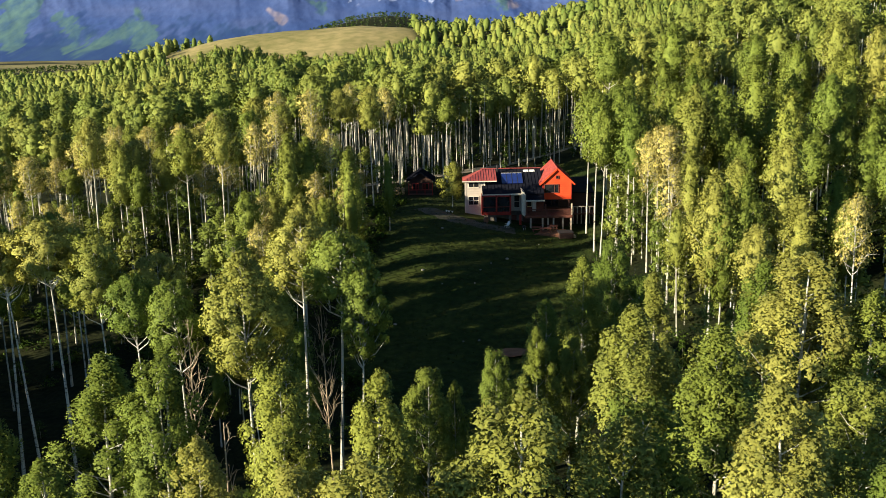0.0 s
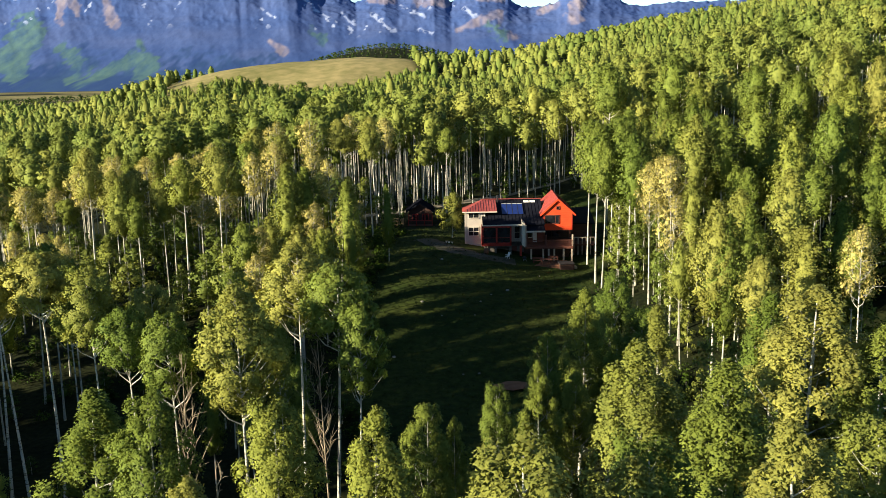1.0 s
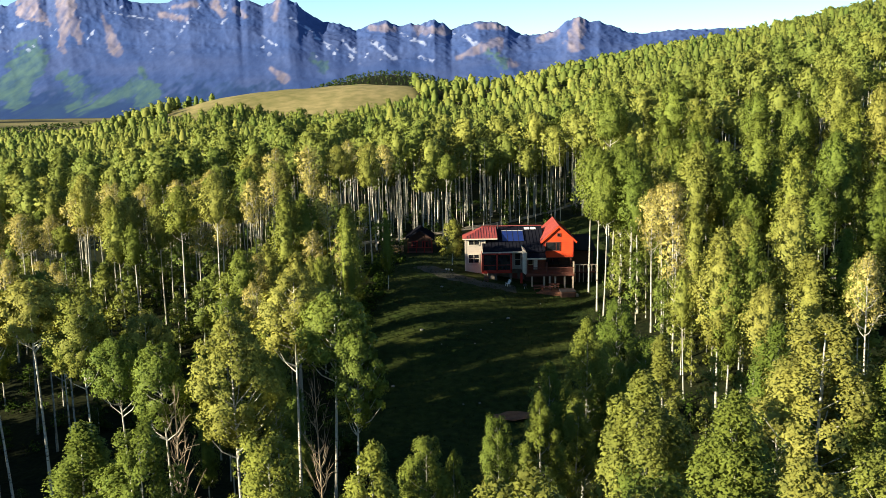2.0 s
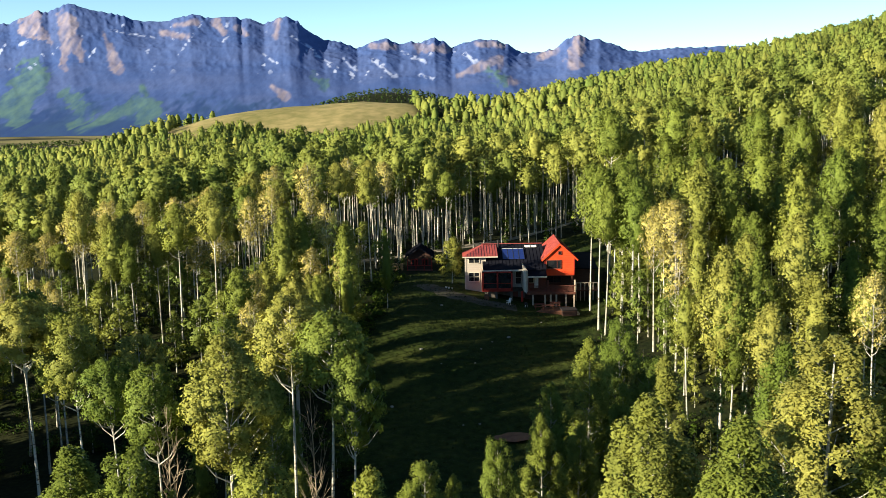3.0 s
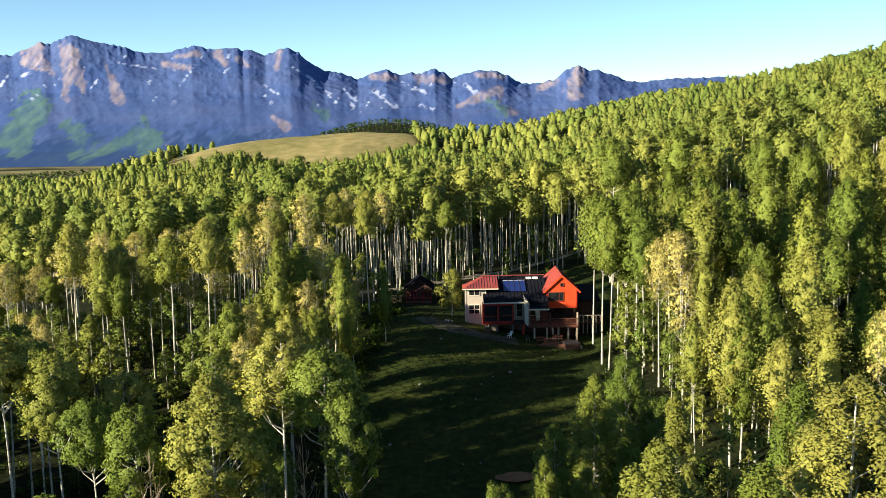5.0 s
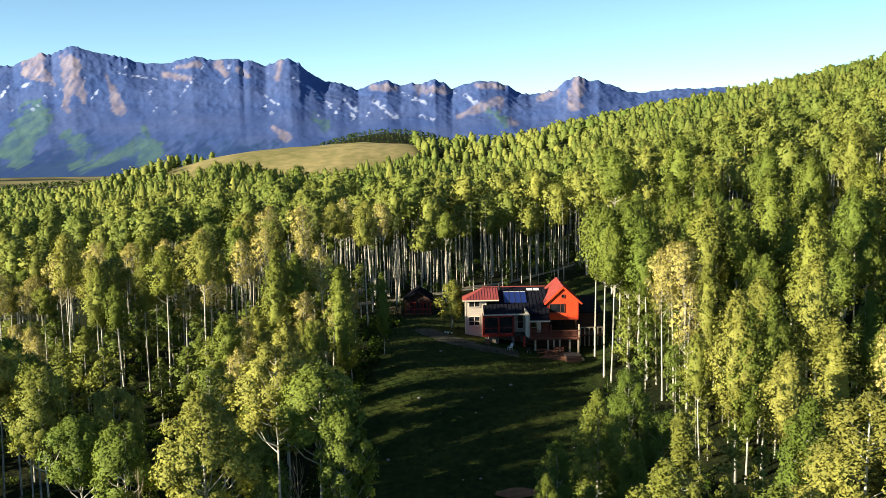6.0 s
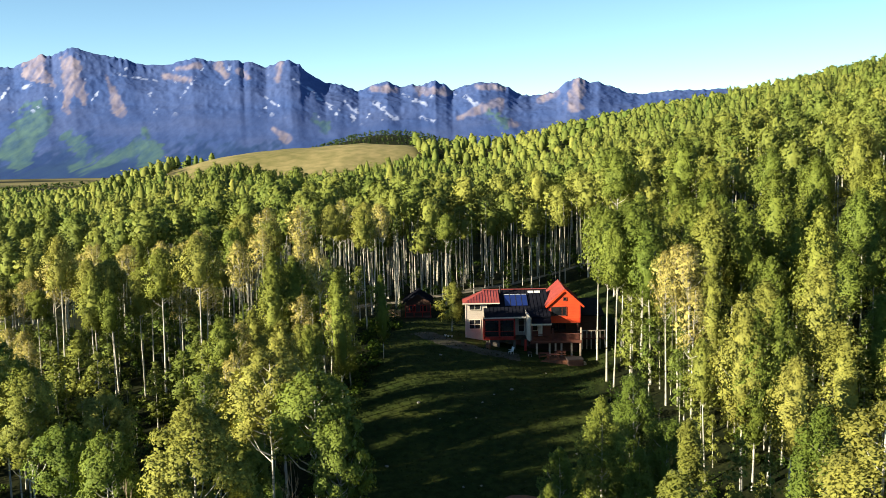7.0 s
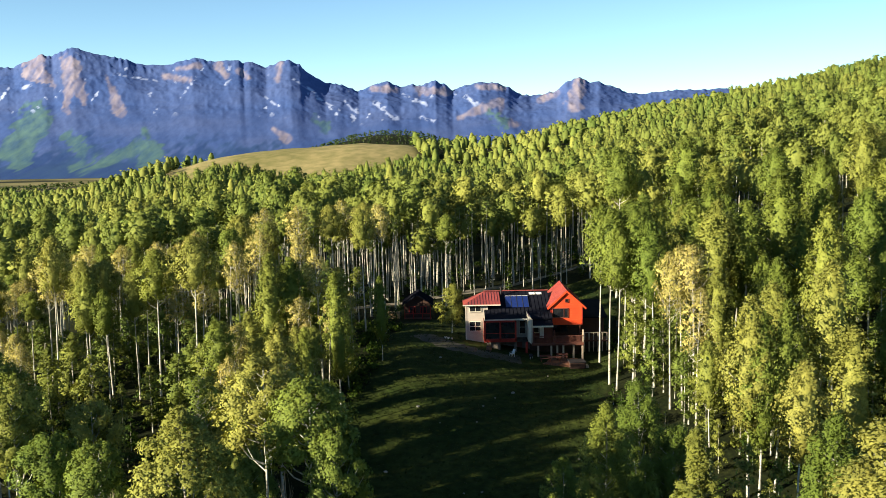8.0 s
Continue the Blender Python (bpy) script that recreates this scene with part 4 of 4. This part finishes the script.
# cream wing with its hipped red roof
hp("wing_wall", box(3.6, 6.7, 154, 157.4, -35.5, -27.35), CREAM, label="cream lap siding wall")
for a in (3.54, 6.62):
    hp("corner_board", box(a, a + 0.14, 153.94, 154.08, -34.5, -27.4), CREAM_TRIM)
window(4.2, 5.76, -28.35, -27.62, 153.97, CREAM_TRIM, (0.5,))
window(4.17, 5.73, -31.2, -29.9, 153.97, CREAM_TRIM, (0.5,), True)
roof = hp("roof", slab([(3.2, 153.5, -27.30), (8.6, 153.5, -27.25), (8.6, 158.2, -26.25), (6.4, 158.2, -26.25)], 0.16), RED_ROOF, label="red standing seam metal roof")
hp("roof", slab([(3.2, 157.6, -27.30), (3.2, 153.5, -27.30), (6.4, 158.2, -26.25), (6.4, 158.6, -26.25)], 0.16), RED_ROOF, label="red standing seam metal roof")
for k in range(11):
    x = 3.9 + k * 0.43
    s = min(1.0, (x - 3.2) / 3.2)
    part("seam", bar((x, 153.5, -27.26), (x, 153.5 + 4.7 * s, -27.26 + 1.04 * s), 0.06, 0.09), RED_ROOF, roof)
hp("gutter", box(3.15, 8.6, 153.38, 153.5, -27.45, -27.30), CREAM_TRIM)

# main body under the long dark roof
hp("foundation", box(6.7, 15.8, 154.2, 162, -36, -32.15), STONE, label="dark stone foundation wall")
hp("upper_wall", box(6.7, 12.7, 153.4, 162, -32.15, -28.9), CREAM, label="cream lap siding wall")
hp("upper_wall", box(12.7, 15.8, 152.6, 162, -32.15, -28.75), BROWN, label="red-brown lap siding wall")
hp("gable_wall", slab([(6.75, 153.6, -28.9), (6.75, 163.4, -28.9), (6.75, 158.8, -26.7)], 0.01), CREAM)
dark = hp("roof", slab([(6.25, 151.5, -29.05), (15.9, 151.5, -29.05), (15.9, 159.0, -26.30), (6.25, 159.0, -26.30)], 0.18), SLATE, label="dark blue-black metal roof")
seamed(dark, (6.5, 151.5, -29.0), (6.5, 159.0, -26.25), (0.55, 0, 0), 17, SLATE)
hp("roof", slab([(6.25, 159.0, -26.30), (15.9, 159.0, -26.30), (15.9, 166.0, -28.9), (6.25, 166.0, -28.9)], 0.18), SLATE)
hp("ridge_cap", bar((6.3, 159.0, -26.24), (16.0, 159.0, -26.24), 0.3, 0.08), RED_ROOF, label="red ridge capping")
hp("fascia", bar((6.2, 151.46, -29.22), (12.5, 151.46, -29.12), 0.06, 0.22), CREAM_TRIM)
SLOPE = 2.75 / 7.5
for k in range(4):
    x0 = 9.45 + k * 0.85
    panel = hp("solar_panel", slab([(x0, 154.3, -27.86), (x0 + 0.81, 154.3, -27.86), (x0 + 0.81, 157.3, -27.86 + 3 * SLOPE), (x0, 157.3, -27.86 + 3 * SLOPE)], 0.05), SOLAR, label="blue solar panel")
    for a in (x0, x0 + 0.81):
        part("panel_frame", bar((a, 154.3, -27.86), (a, 157.3, -27.86 + 3 * SLOPE), 0.04, 0.06), BLACK, panel)
    part("panel_frame", bar((x0, 157.3, -27.86 + 3 * SLOPE), (x0 + 0.81, 157.3, -27.86 + 3 * SLOPE), 0.04, 0.06), WHITE, panel)
for x0 in (13.1, 14.1):
    hp("skylight", slab([(x0, 157.9, -26.58), (x0 + 0.85, 157.9, -26.58), (x0 + 0.85, 158.35, -26.42), (x0, 158.35, -26.42)], 0.14), WHITE, label="white roof light")
hp("chimney_pipe", turned([(0.12, 0), (0.12, 1.1), (0.2, 1.12), (0.2, 1.25)], 8.9, 157.6, -26.7, 10), BLACK)

# glazed red porch on posts
porch = hp("porch", box(6.1, 10.7, 151.0, 153.4, -32.3, -32.08), RED_TRIM, label="red framed glazed porch")
for a in (6.1, 8.28, 10.46):
    part("post", box(a, a + 0.24, 150.95, 151.2, -32.08, -29.2), RED_TRIM, porch)
part("beam", box(6.1, 10.7, 150.95, 151.2, -29.42, -29.2), RED_TRIM, porch)
part("beam", box(6.1, 10.7, 150.95, 151.2, -32.08, -31.8), RED_TRIM, porch)
for a in (6.34, 8.52):
    part("pane", box(a, a + 1.94, 151.06, 151.09, -31.8, -29.42), GLASS, porch)
    part("rail", box(a, a + 1.94, 151.02, 151.12, -31.06, -31.0), RED_TRIM, porch)
part("side_wall", box(6.1, 6.18, 151.2, 153.4, -32.08, -29.2), RED_TRIM, porch)
part("side_wall", box(10.62, 10.7, 151.2, 153.4, -32.08, -29.2), CREAM, porch)
window(11.35, 12.15, -31.6, -29.7, 153.37, CREAM_TRIM, (), True)
for x in (6.5, 8.1, 10.4):
    hp("pier", box(x, x + 0.32, 151.3, 151.62, -36, -32.3), STONE)
hp("store_wall", box(7.0, 8.05, 151.6, 154.2, -36, -32.3), STONE, label="grey block wall below the porch")
hp("service_door", box(10.95, 11.75, 154.12, 154.2, -35.0, -33.0), BROWN)
hp("red_panel", box(11.9, 12.22, 149.95, 150.12, -33.7, -32.1), RED_TRIM, label="red painted panel below the deck")

# entry bay with its cream return and lower roof
hp("entry_wall", slab([(12.30, 150.1, -28.35), (12.75, 150.1, -28.75), (12.75, 153.4, -28.75), (12.30, 153.4, -28.35)], 3.7), CREAM_TRIM, label="cream boarded entry return")
hp("entry_post", box(12.72, 12.92, 149.95, 150.15, -32.2, -28.9), POST, label="orange-brown timber post")
low = hp("roof", slab([(12.6, 150.2, -29.85), (15.85, 150.2, -29.85), (15.85, 152.7, -28.9), (12.6, 152.7, -28.9)], 0.14), SLATE)
seamed(low, (12.9, 150.2, -29.8), (12.9, 152.7, -28.85), (0.55, 0, 0), 6, SLATE)
hp("fascia", box(12.6, 15.85, 150.12, 150.2, -30.08, -29.85), CREAM_TRIM)
window(13.2, 14.0, -31.3, -30.2, 152.57, CREAM_TRIM, ())
hp("curtain", box(14.15, 14.75, 152.5, 152.58, -32.1, -30.15), WHITE, label="pale door with curtain")

# red gable over the covered deck
bm = bmesh.new()
outline = [(15.8, -30.34), (20.36, -30.34), (20.36, -27.5), (18.08, -25.52), (15.8, -27.5)]
front, back = [[bm.verts.new((x, y, z)) for x, z in outline] for y in (153.0, 162.4)]
bm.faces.new(front)
bm.faces.new(back[::-1])
for k in range(5):
    j = (k + 1) % 5
    bm.faces.new((front[j], front[k], back[k], back[j]))
bmesh.ops.recalc_face_normals(bm, faces=bm.faces)
hp("gable_wall", bm, RED, label="bright orange-red gable wall")
window(16.12, 18.24, -29.2, -28.0, 152.97, BROWN, (0.74,))
window(17.92, 18.26, -26.98, -26.62, 152.97, BROWN, ())
for side in (-1, 1):
    ridge, eave = (18.08, -25.32), (18.08 + side * 2.78, -27.86)
    top = hp("roof", slab([(eave[0], 152.82, eave[1]), (ridge[0], 152.82, ridge[1]), (ridge[0], 161.8, ridge[1]), (eave[0], 161.8, eave[1])], 0.14), RED_ROOF, label="red standing seam metal roof")
    seamed(top, (eave[0], 152.95, eave[1] + 0.03), (ridge[0], 152.95, ridge[1] + 0.03), (0, 0.52, 0), 18, RED_ROOF)
    hp("barge_board", bar((eave[0], 152.79, eave[1] - 0.13), (ridge[0], 152.79, ridge[1] - 0.13), 0.06, 0.24), RED)
hp("gable_soffit", box(15.8, 20.36, 153.02, 162, -30.42, -30.345), DARK_WOOD)
for a in (15.76, 20.26):
    hp("corner_board", box(a, a + 0.14, 152.96, 153.1, -30.34, -27.6), RED_TRIM)

# covered deck, rails and posts
deck = hp("deck", box(12.75, 20.1, 149.7, 156.0, -32.45, -32.27), DECK, label="red-brown timber deck on posts")
for k in range(20):
    part("board", box(12.75, 20.1, 149.72 + k * 0.16, 149.86 + k * 0.16, -32.27, -32.24), DECK, deck)
part("rim_beam", box(12.75, 20.1, 149.62, 149.7, -32.6, -32.2), DECK, deck)
hp("deck_back_wall", box(15.8, 20.2, 156.0, 162, -36, -30.42), DARK_WOOD)
window(16.4, 18.6, -32.0, -30.7, 155.97, DARK_WOOD, (0.5,))
railing = hp("railing", box(12.9, 20.05, 149.72, 149.8, -31.32, -31.22), DECK, label="red-brown deck railing")
part("rail", box(12.9, 20.05, 149.73, 149.79, -32.12, -32.05), DECK, railing)
for k in range(44):
    part("baluster", box(13.0 + k * 0.162, 13.05 + k * 0.162, 149.74, 149.78, -32.05, -31.32), DECK, railing)
for x in (12.9, 15.85, 19.9):
    hp("deck_post", box(x, x + 0.2, 149.75, 149.95, -32.27, -30.1 if x < 15 else -30.42), POST if x > 19 else DECK)
for x in (15.85, 19.9):
    hp("deck_post", box(x, x + 0.2, 153.1, 153.3, -32.27, -30.42), DECK)
for x in (13.55, 15.4, 16.25, 17.1, 18.55, 19.8):
    hp("pier", box(x, x + 0.24, 149.8, 150.04, -36, -32.45), POST, label="pale timber deck pier")
hp("lattice_wall", box(12.8, 20.0, 153.4, 153.5, -36, -32.45), DARK_WOOD)
side = hp("side_wing", box(20.36, 23.9, 156, 162, -36, -29.6), DARK_WOOD, label="dark timber lean-to beside the gable")
part("roof", slab([(20.2, 155.3, -29.7), (24.3, 155.3, -29.7), (24.3, 162.4, -28.4), (20.2, 162.4, -28.4)], 0.16), SLATE, side)
side_deck = hp("side_deck", box(20.1, 24.2, 153.6, 156, -33.0, -32.8), DECK)
for x in (20.7, 21.35, 22.0, 22.65, 23.3, 23.95):
    part("baluster", box(x, x + 0.13, 153.65, 153.78, -34.5, -31.75), POST, side_deck)
part("rail", box(20.2, 24.1, 153.64, 153.8, -31.75, -31.66), POST, side_deck)


# ---- red cabin by the trees ----
cabin = new("cabin")
cabin.location = (-3.8, 172, float(land(-3.8, 172)))
tagged(cabin, "small dark red cabin with gabled roof below the aspens", "cabin")
part("wall", box(-2.0, 2.0, -2, 2.4, -0.8, 2.5), DARK_WOOD, cabin)
for s in (-1, 1):
    roof = part("roof", slab([(s * 2.5, -2.7, 2.3), (0, -2.7, 3.9), (0, 2.9, 3.9), (s * 2.5, 2.9, 2.3)], 0.14), SLATE, cabin, "dark metal roof")
    for k in range(9):
        part("seam", bar((s * 2.5, -2.5 + k * 0.62, 2.34), (0, -2.5 + k * 0.62, 3.94), 0.05, 0.06), SLATE, roof)
bm = bmesh.new()
f = [bm.verts.new(c) for c in ((-2.0, -2.0, 2.5), (2.0, -2.0, 2.5), (0, -2.0, 3.75))]
bm.faces.new(f)
g = bmesh.ops.extrude_face_region(bm, geom=bm.faces[:])
for v in [v for v in g["geom"] if isinstance(v, bmesh.types.BMVert)]:
    v.co.y += 0.2
part("gable", bm, DARK_WOOD, cabin)
for a, b in ((-1.45, -0.35), (0.35, 1.45)):
    w = part("window", box(a, b, -2.06, -2.0, 0.7, 1.9), RED_TRIM, cabin, "red framed window")
    part("pane", box(a + 0.12, (a + b) / 2 - 0.04, -2.075, -2.06, 0.82, 1.78), GLASS, w)
    part("pane", box((a + b) / 2 + 0.04, b - 0.12, -2.075, -2.06, 0.82, 1.78), GLASS, w)
part("porch_floor", box(-2.2, 2.2, -3.4, -2.0, -0.1, 0.1), DECK, cabin)
for x in (-2.1, -0.7, 0.7, 2.0):
    part("post", box(x, x + 0.12, -3.35, -3.23, -0.8, 2.2), RED_TRIM, cabin)
part("rail", box(-2.1, 2.1, -3.34, -3.24, 0.9, 1.0), RED_TRIM, cabin)


def on(x, y):
    return float(land(x, y))


# ---- yard things ----
patio = new("patio", None)
patio.location = (15.6, 148.2, on(15.6, 148.2))
tagged(patio, "brick-red paved terrace before the house", "terrace")
for i in range(9):
    for j in range(4):
        part("paving_slab", box(-3.6 + i * 0.8, -2.84 + i * 0.8, -1.6 + j * 0.8, -0.84 + j * 0.8, -0.5, 0.12 + 0.006 * ((i * 7 + j * 3) % 4)), CLAY, patio)
PATIO_Z = on(15.6, 148.2) + 0.14


def bench(x, y, turn, label):
    b = new("bench")
    part("seat", box(-0.8, 0.8, -0.2, 0.2, 0.42, 0.48, bevel=0.01), DECK, b)
    back = part("backrest", bar((-0.8, 0.24, 0.78), (0.8, 0.24, 0.78), 0.05, 0.3), DECK, b)
    for sx in (-0.68, 0.62):
        part("leg", box(sx, sx + 0.07, -0.18, -0.11, 0, 0.42), DECK, b)
        part("leg", box(sx, sx + 0.07, 0.2, 0.27, 0, 0.9), DECK, b)
    b.matrix_basis = pose(x, y, PATIO_Z, 0, 0, turn)
    return tagged(b, label, "bench", "terrace benches")


bench(14.5, 147.9, 8, "red-brown timber bench on the terrace")
bench(16.9, 148.7, -4, "red-brown timber bench on the terrace")
table = new("terrace_table")
part("tabletop", box(-0.9, 0.9, -0.4, 0.4, 0.7, 0.76, bevel=0.01), DECK, table)
for sx in (-0.75, 0.68):
    for sy in (-0.32, 0.25):
        part("leg", box(sx, sx + 0.08, sy, sy + 0.08, 0, 0.7), DECK, table)
table.matrix_basis = pose(15.7, 147.6, PATIO_Z, 0, 0, 5)
tagged(table, "low red-brown timber table on the terrace", "table")

chair = new("garden_chair")
part("seat", box(-0.26, 0.26, -0.26, 0.24, 0.38, 0.43, bevel=0.01), WHITE, chair)
part("backrest", bar((0, 0.24, 0.42), (0, 0.42, 1.0), 0.5, 0.04), WHITE, chair)
for sx in (-0.25, 0.21):
    part("leg", box(sx, sx + 0.04, -0.25, -0.21, 0, 0.38), WHITE, chair)
    part("leg", box(sx, sx + 0.04, 0.2, 0.24, 0, 0.38), WHITE, chair)
    part("armrest", box(sx - 0.01, sx + 0.05, -0.25, 0.3, 0.6, 0.64), WHITE, chair)
chair.matrix_basis = pose(9.85, 148.2, on(9.85, 148.2), 0, 0, -55)
tagged(chair, "white plastic garden chair on the grass", "chair")

tub = new("hot_tub")
part("body", box(-1.1, 1.1, -0.95, 0.95, 0, 0.86, bevel=0.08), DARK_WOOD, tub)
part("cover", box(-1.16, 1.16, -1.0, 1.0, 0.86, 0.98, bevel=0.04), BLACK, tub, "black insulated cover")
part("step", box(1.15, 1.6, -0.5, 0.5, 0, 0.35, bevel=0.02), POST, tub)
tub.matrix_basis = pose(18.7, 146.9, on(18.7, 146.4), 0, 0, 4)
tagged(tub, "dark covered hot tub with a pale wooden step", "hot tub")

barrel = new("barrel")
part("staves", turned([(0.30, 0), (0.38, 0.25), (0.40, 0.45), (0.38, 0.66), (0.31, 0.9)], 0, 0, 0, 16), CLAY, barrel)
for h in (0.18, 0.72):
    part("hoop", turned([(0.385, h - 0.03), (0.395, h), (0.385, h + 0.03)], 0, 0, 0, 16), BLACK, barrel)
barrel.matrix_basis = pose(6.7, 149.4, on(6.7, 149.4) - 0.02)
tagged(barrel, "brown wooden barrel beside the porch piers", "barrel")

grill = new("barbecue_grill")
part("bowl", turned([(0.1, 0.62), (0.27, 0.7), (0.31, 0.82)], 0, 0, 0, 14), BLACK, grill)
part("lid", turned([(0.315, 0.825), (0.29, 0.95), (0.12, 1.05)], 0, 0, 0, 14), BLACK, grill)
for a in range(3):
    part("leg", bar((0.2 * math.cos(a * 2.1), 0.2 * math.sin(a * 2.1), 0.66), (0.32 * math.cos(a * 2.1), 0.32 * math.sin(a * 2.1), 0), 0.03, 0.03), WHITE, grill)
grill.matrix_basis = pose(12.5, 148.3, PATIO_Z)
tagged(grill, "black kettle barbecue on the terrace", "grill")

for n, (x, y, s) in enumerate(((0.6, 152.6, 0.6), (1.0, 152.4, 0.66), (1.5, 152.5, 0.58))):
    pot = new("flower_pot")
    body = part("pot", turned([(0.17, 0), (0.25, 0.36), (0.28, 0.36), (0.28, 0.42), (0.22, 0.42)], 0, 0, 0, 12), WHITE, pot)
    part("soil", turned([(0.21, 0.36), (0.2, 0.425)], 0, 0, 0, 12), SOIL, pot)
    pot.matrix_basis = pose(x, y, on(x, y), 0, 0, 40 * n) @ Matrix.Scale(s, 4)
    tagged(pot, "white flower pot filled with soil", "pot", "white pots")

pile = new("firewood_pile")
pile.location = (-7.6, 169.6, on(-7.6, 169.6))
tagged(pile, "stacked pile of split yellow-brown firewood", "firewood")
for row in range(5):
    for k in range(8 - row % 2):
        bm = turned([(0.12, 0), (0.12, 1.1)], 0, 0, 0, 7)
        bmesh.ops.rotate(bm, verts=bm.verts, cent=(0, 0, 0), matrix=Euler((radians(90), 0, 0)).to_matrix())
        bmesh.ops.translate(bm, verts=bm.verts, vec=(-0.9 + k * 0.25 + (row % 2) * 0.12, 0.5, 0.12 + row * 0.21))
        part("log", bm, LOG_END, pile)

def track(name, middle, half, material, label, lift=0.16):
    """A worn track laid on the ground along a bent line."""
    verts = []
    for k in range(61):
        u = k / 60 * (len(middle) - 1)
        i = min(int(u), len(middle) - 2)
        f = u - i
        x, y = [middle[i][c] * (1 - f) + middle[i + 1][c] * f for c in (0, 1)]
        dx, dy = middle[i + 1][0] - middle[i][0], middle[i + 1][1] - middle[i][1]
        long = math.hypot(dx, dy)
        for j in range(7):
            w = (j - 3) / 3 * (half + 0.3 * math.sin(k * 0.9) + 0.2 * math.sin(k * 0.37 + j))
            a, b = x - dy / long * w, y + dx / long * w
            verts.append((a, b, on(a, b) + lift - (lift + 0.03) * abs(j - 3) / 3))
    faces = [(k * 7 + j, k * 7 + j + 1, k * 7 + j + 8, k * 7 + j + 7) for k in range(60) for j in range(6)]
    return tagged(new(name, mesh_of(name, verts, faces, [material], smooth=True)), label, "road", kind="structure")


track("road", [(-22, 178), (-8, 188), (4, 197), (12, 204), (20, 209), (30, 213), (44, 219)], 1.7, DIRT, "pale dirt track winding behind the house")
track("road", [(-3.0, 153.5), (-0.5, 150.5), (2.5, 148.6), (6.0, 147.4), (9.0, 147.2), (11, 147.2)], 2.6, YARD, "worn grey-brown gravel yard before the house", 0.08)


def boulder(seed, size):
    bm = bmesh.new()
    bmesh.ops.create_icosphere(bm, subdivisions=2, radius=size)
    for v in bm.verts:
        v.co *= 1 + 0.35 * noise.noise(v.co * (1.3 / size) + Vector((seed * 7.1, 0, 0)))
        v.co.z *= 0.6
    return bm


for n in range(15):
    x, y = rng.uniform(-7, 19), rng.uniform(100, 147)
    if meadow(x, y) < 0.9:
        continue
    s = rng.uniform(0.1, 0.26)
    me = bpy.data.meshes.new("stone")
    bm = boulder(n, s)
    bm.to_mesh(me)
    bm.free()
    me.materials.append(ROCK)
    stone = new("stone", me)
    stone.location = (x, y, on(x, y) + s * 0.2)
    tagged(stone, "small pale field stone in the grass", "stone", "stones in the meadow")
bm = boulder(50, 1.5)
for v in bm.verts:
    v.co.z = v.co.z * 0.14 + 0.12 * noise.noise(v.co * 2.3)
    v.co.x *= 1.5
me = bpy.data.meshes.new("soil_mound")
bm.to_mesh(me)
bm.free()
me.materials.append(SOIL)
heap = new("soil_mound", me)
heap.location = (7.6, 106.5, on(7.6, 106.5) + 0.1)
tagged(heap, "low heap of bare reddish soil", "soil heap")

# grass and shrubs
n = 26000
px, py = rng.uniform(-12, 34, n), rng.uniform(86, 218, n)
ok = meadow(px, py) * rng.uniform(0.5, 1, n) > 0.5
ok &= ~((px > 3) & (px < 24.5) & (py > 149.5) & (py < 163)) & ~((px > 11.8) & (px < 20) & (py > 146) & (py < 151))
px, py = px[ok], py[ok]
v, q = leaves(np.stack([px, py, land(px, py) + 0.08], 1), 0.05, 0.12, 0.5)
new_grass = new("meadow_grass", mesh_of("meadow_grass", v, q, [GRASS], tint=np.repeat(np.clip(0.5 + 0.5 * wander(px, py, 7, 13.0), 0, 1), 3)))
tagged(new_grass, "tufts of long meadow grass", "grass", kind="stuff")

spots = []
for y in np.arange(92, 160, 0.9):
    left = float(np.interp(y, [84, 95, 120, 150, 160], [2, -6, -9.5, -8, -6]))
    for _ in range(2):
        spots.append((left - rng.uniform(-0.8, 3.2), y))
for _ in range(260):
    spots.append((rng.uniform(-60, -10), rng.uniform(100, 165)))
for _ in range(120):
    spots.append((rng.uniform(22, 62), rng.uniform(100, 165)))
for _ in range(60):
    spots.append((rng.uniform(-20, 34), rng.uniform(218, 240)))
cv, tint = [], []
for x, y in spots:
    if meadow(x, y) > 0.6:
        continue
    s, k = rng.uniform(0.5, 1.3), int(rng.integers(60, 130))
    d = rng.normal(0, 0.5, (k, 3)) * (s, s, s * 0.6)
    cv.append(d + (x, y, on(x, y) + s * 0.6))
    tint.append(np.full(k, rng.uniform(0, 1)))
cv, tint = np.concatenate(cv), np.concatenate(tint)
v, q = leaves(cv, 0.12, 0.17)
tagged(new("shrubs", mesh_of("shrubs", v, q, [SHRUB], tint=np.repeat(tint, 3))), "low green shrubs along the wood's edge", "shrub", kind="stuff")
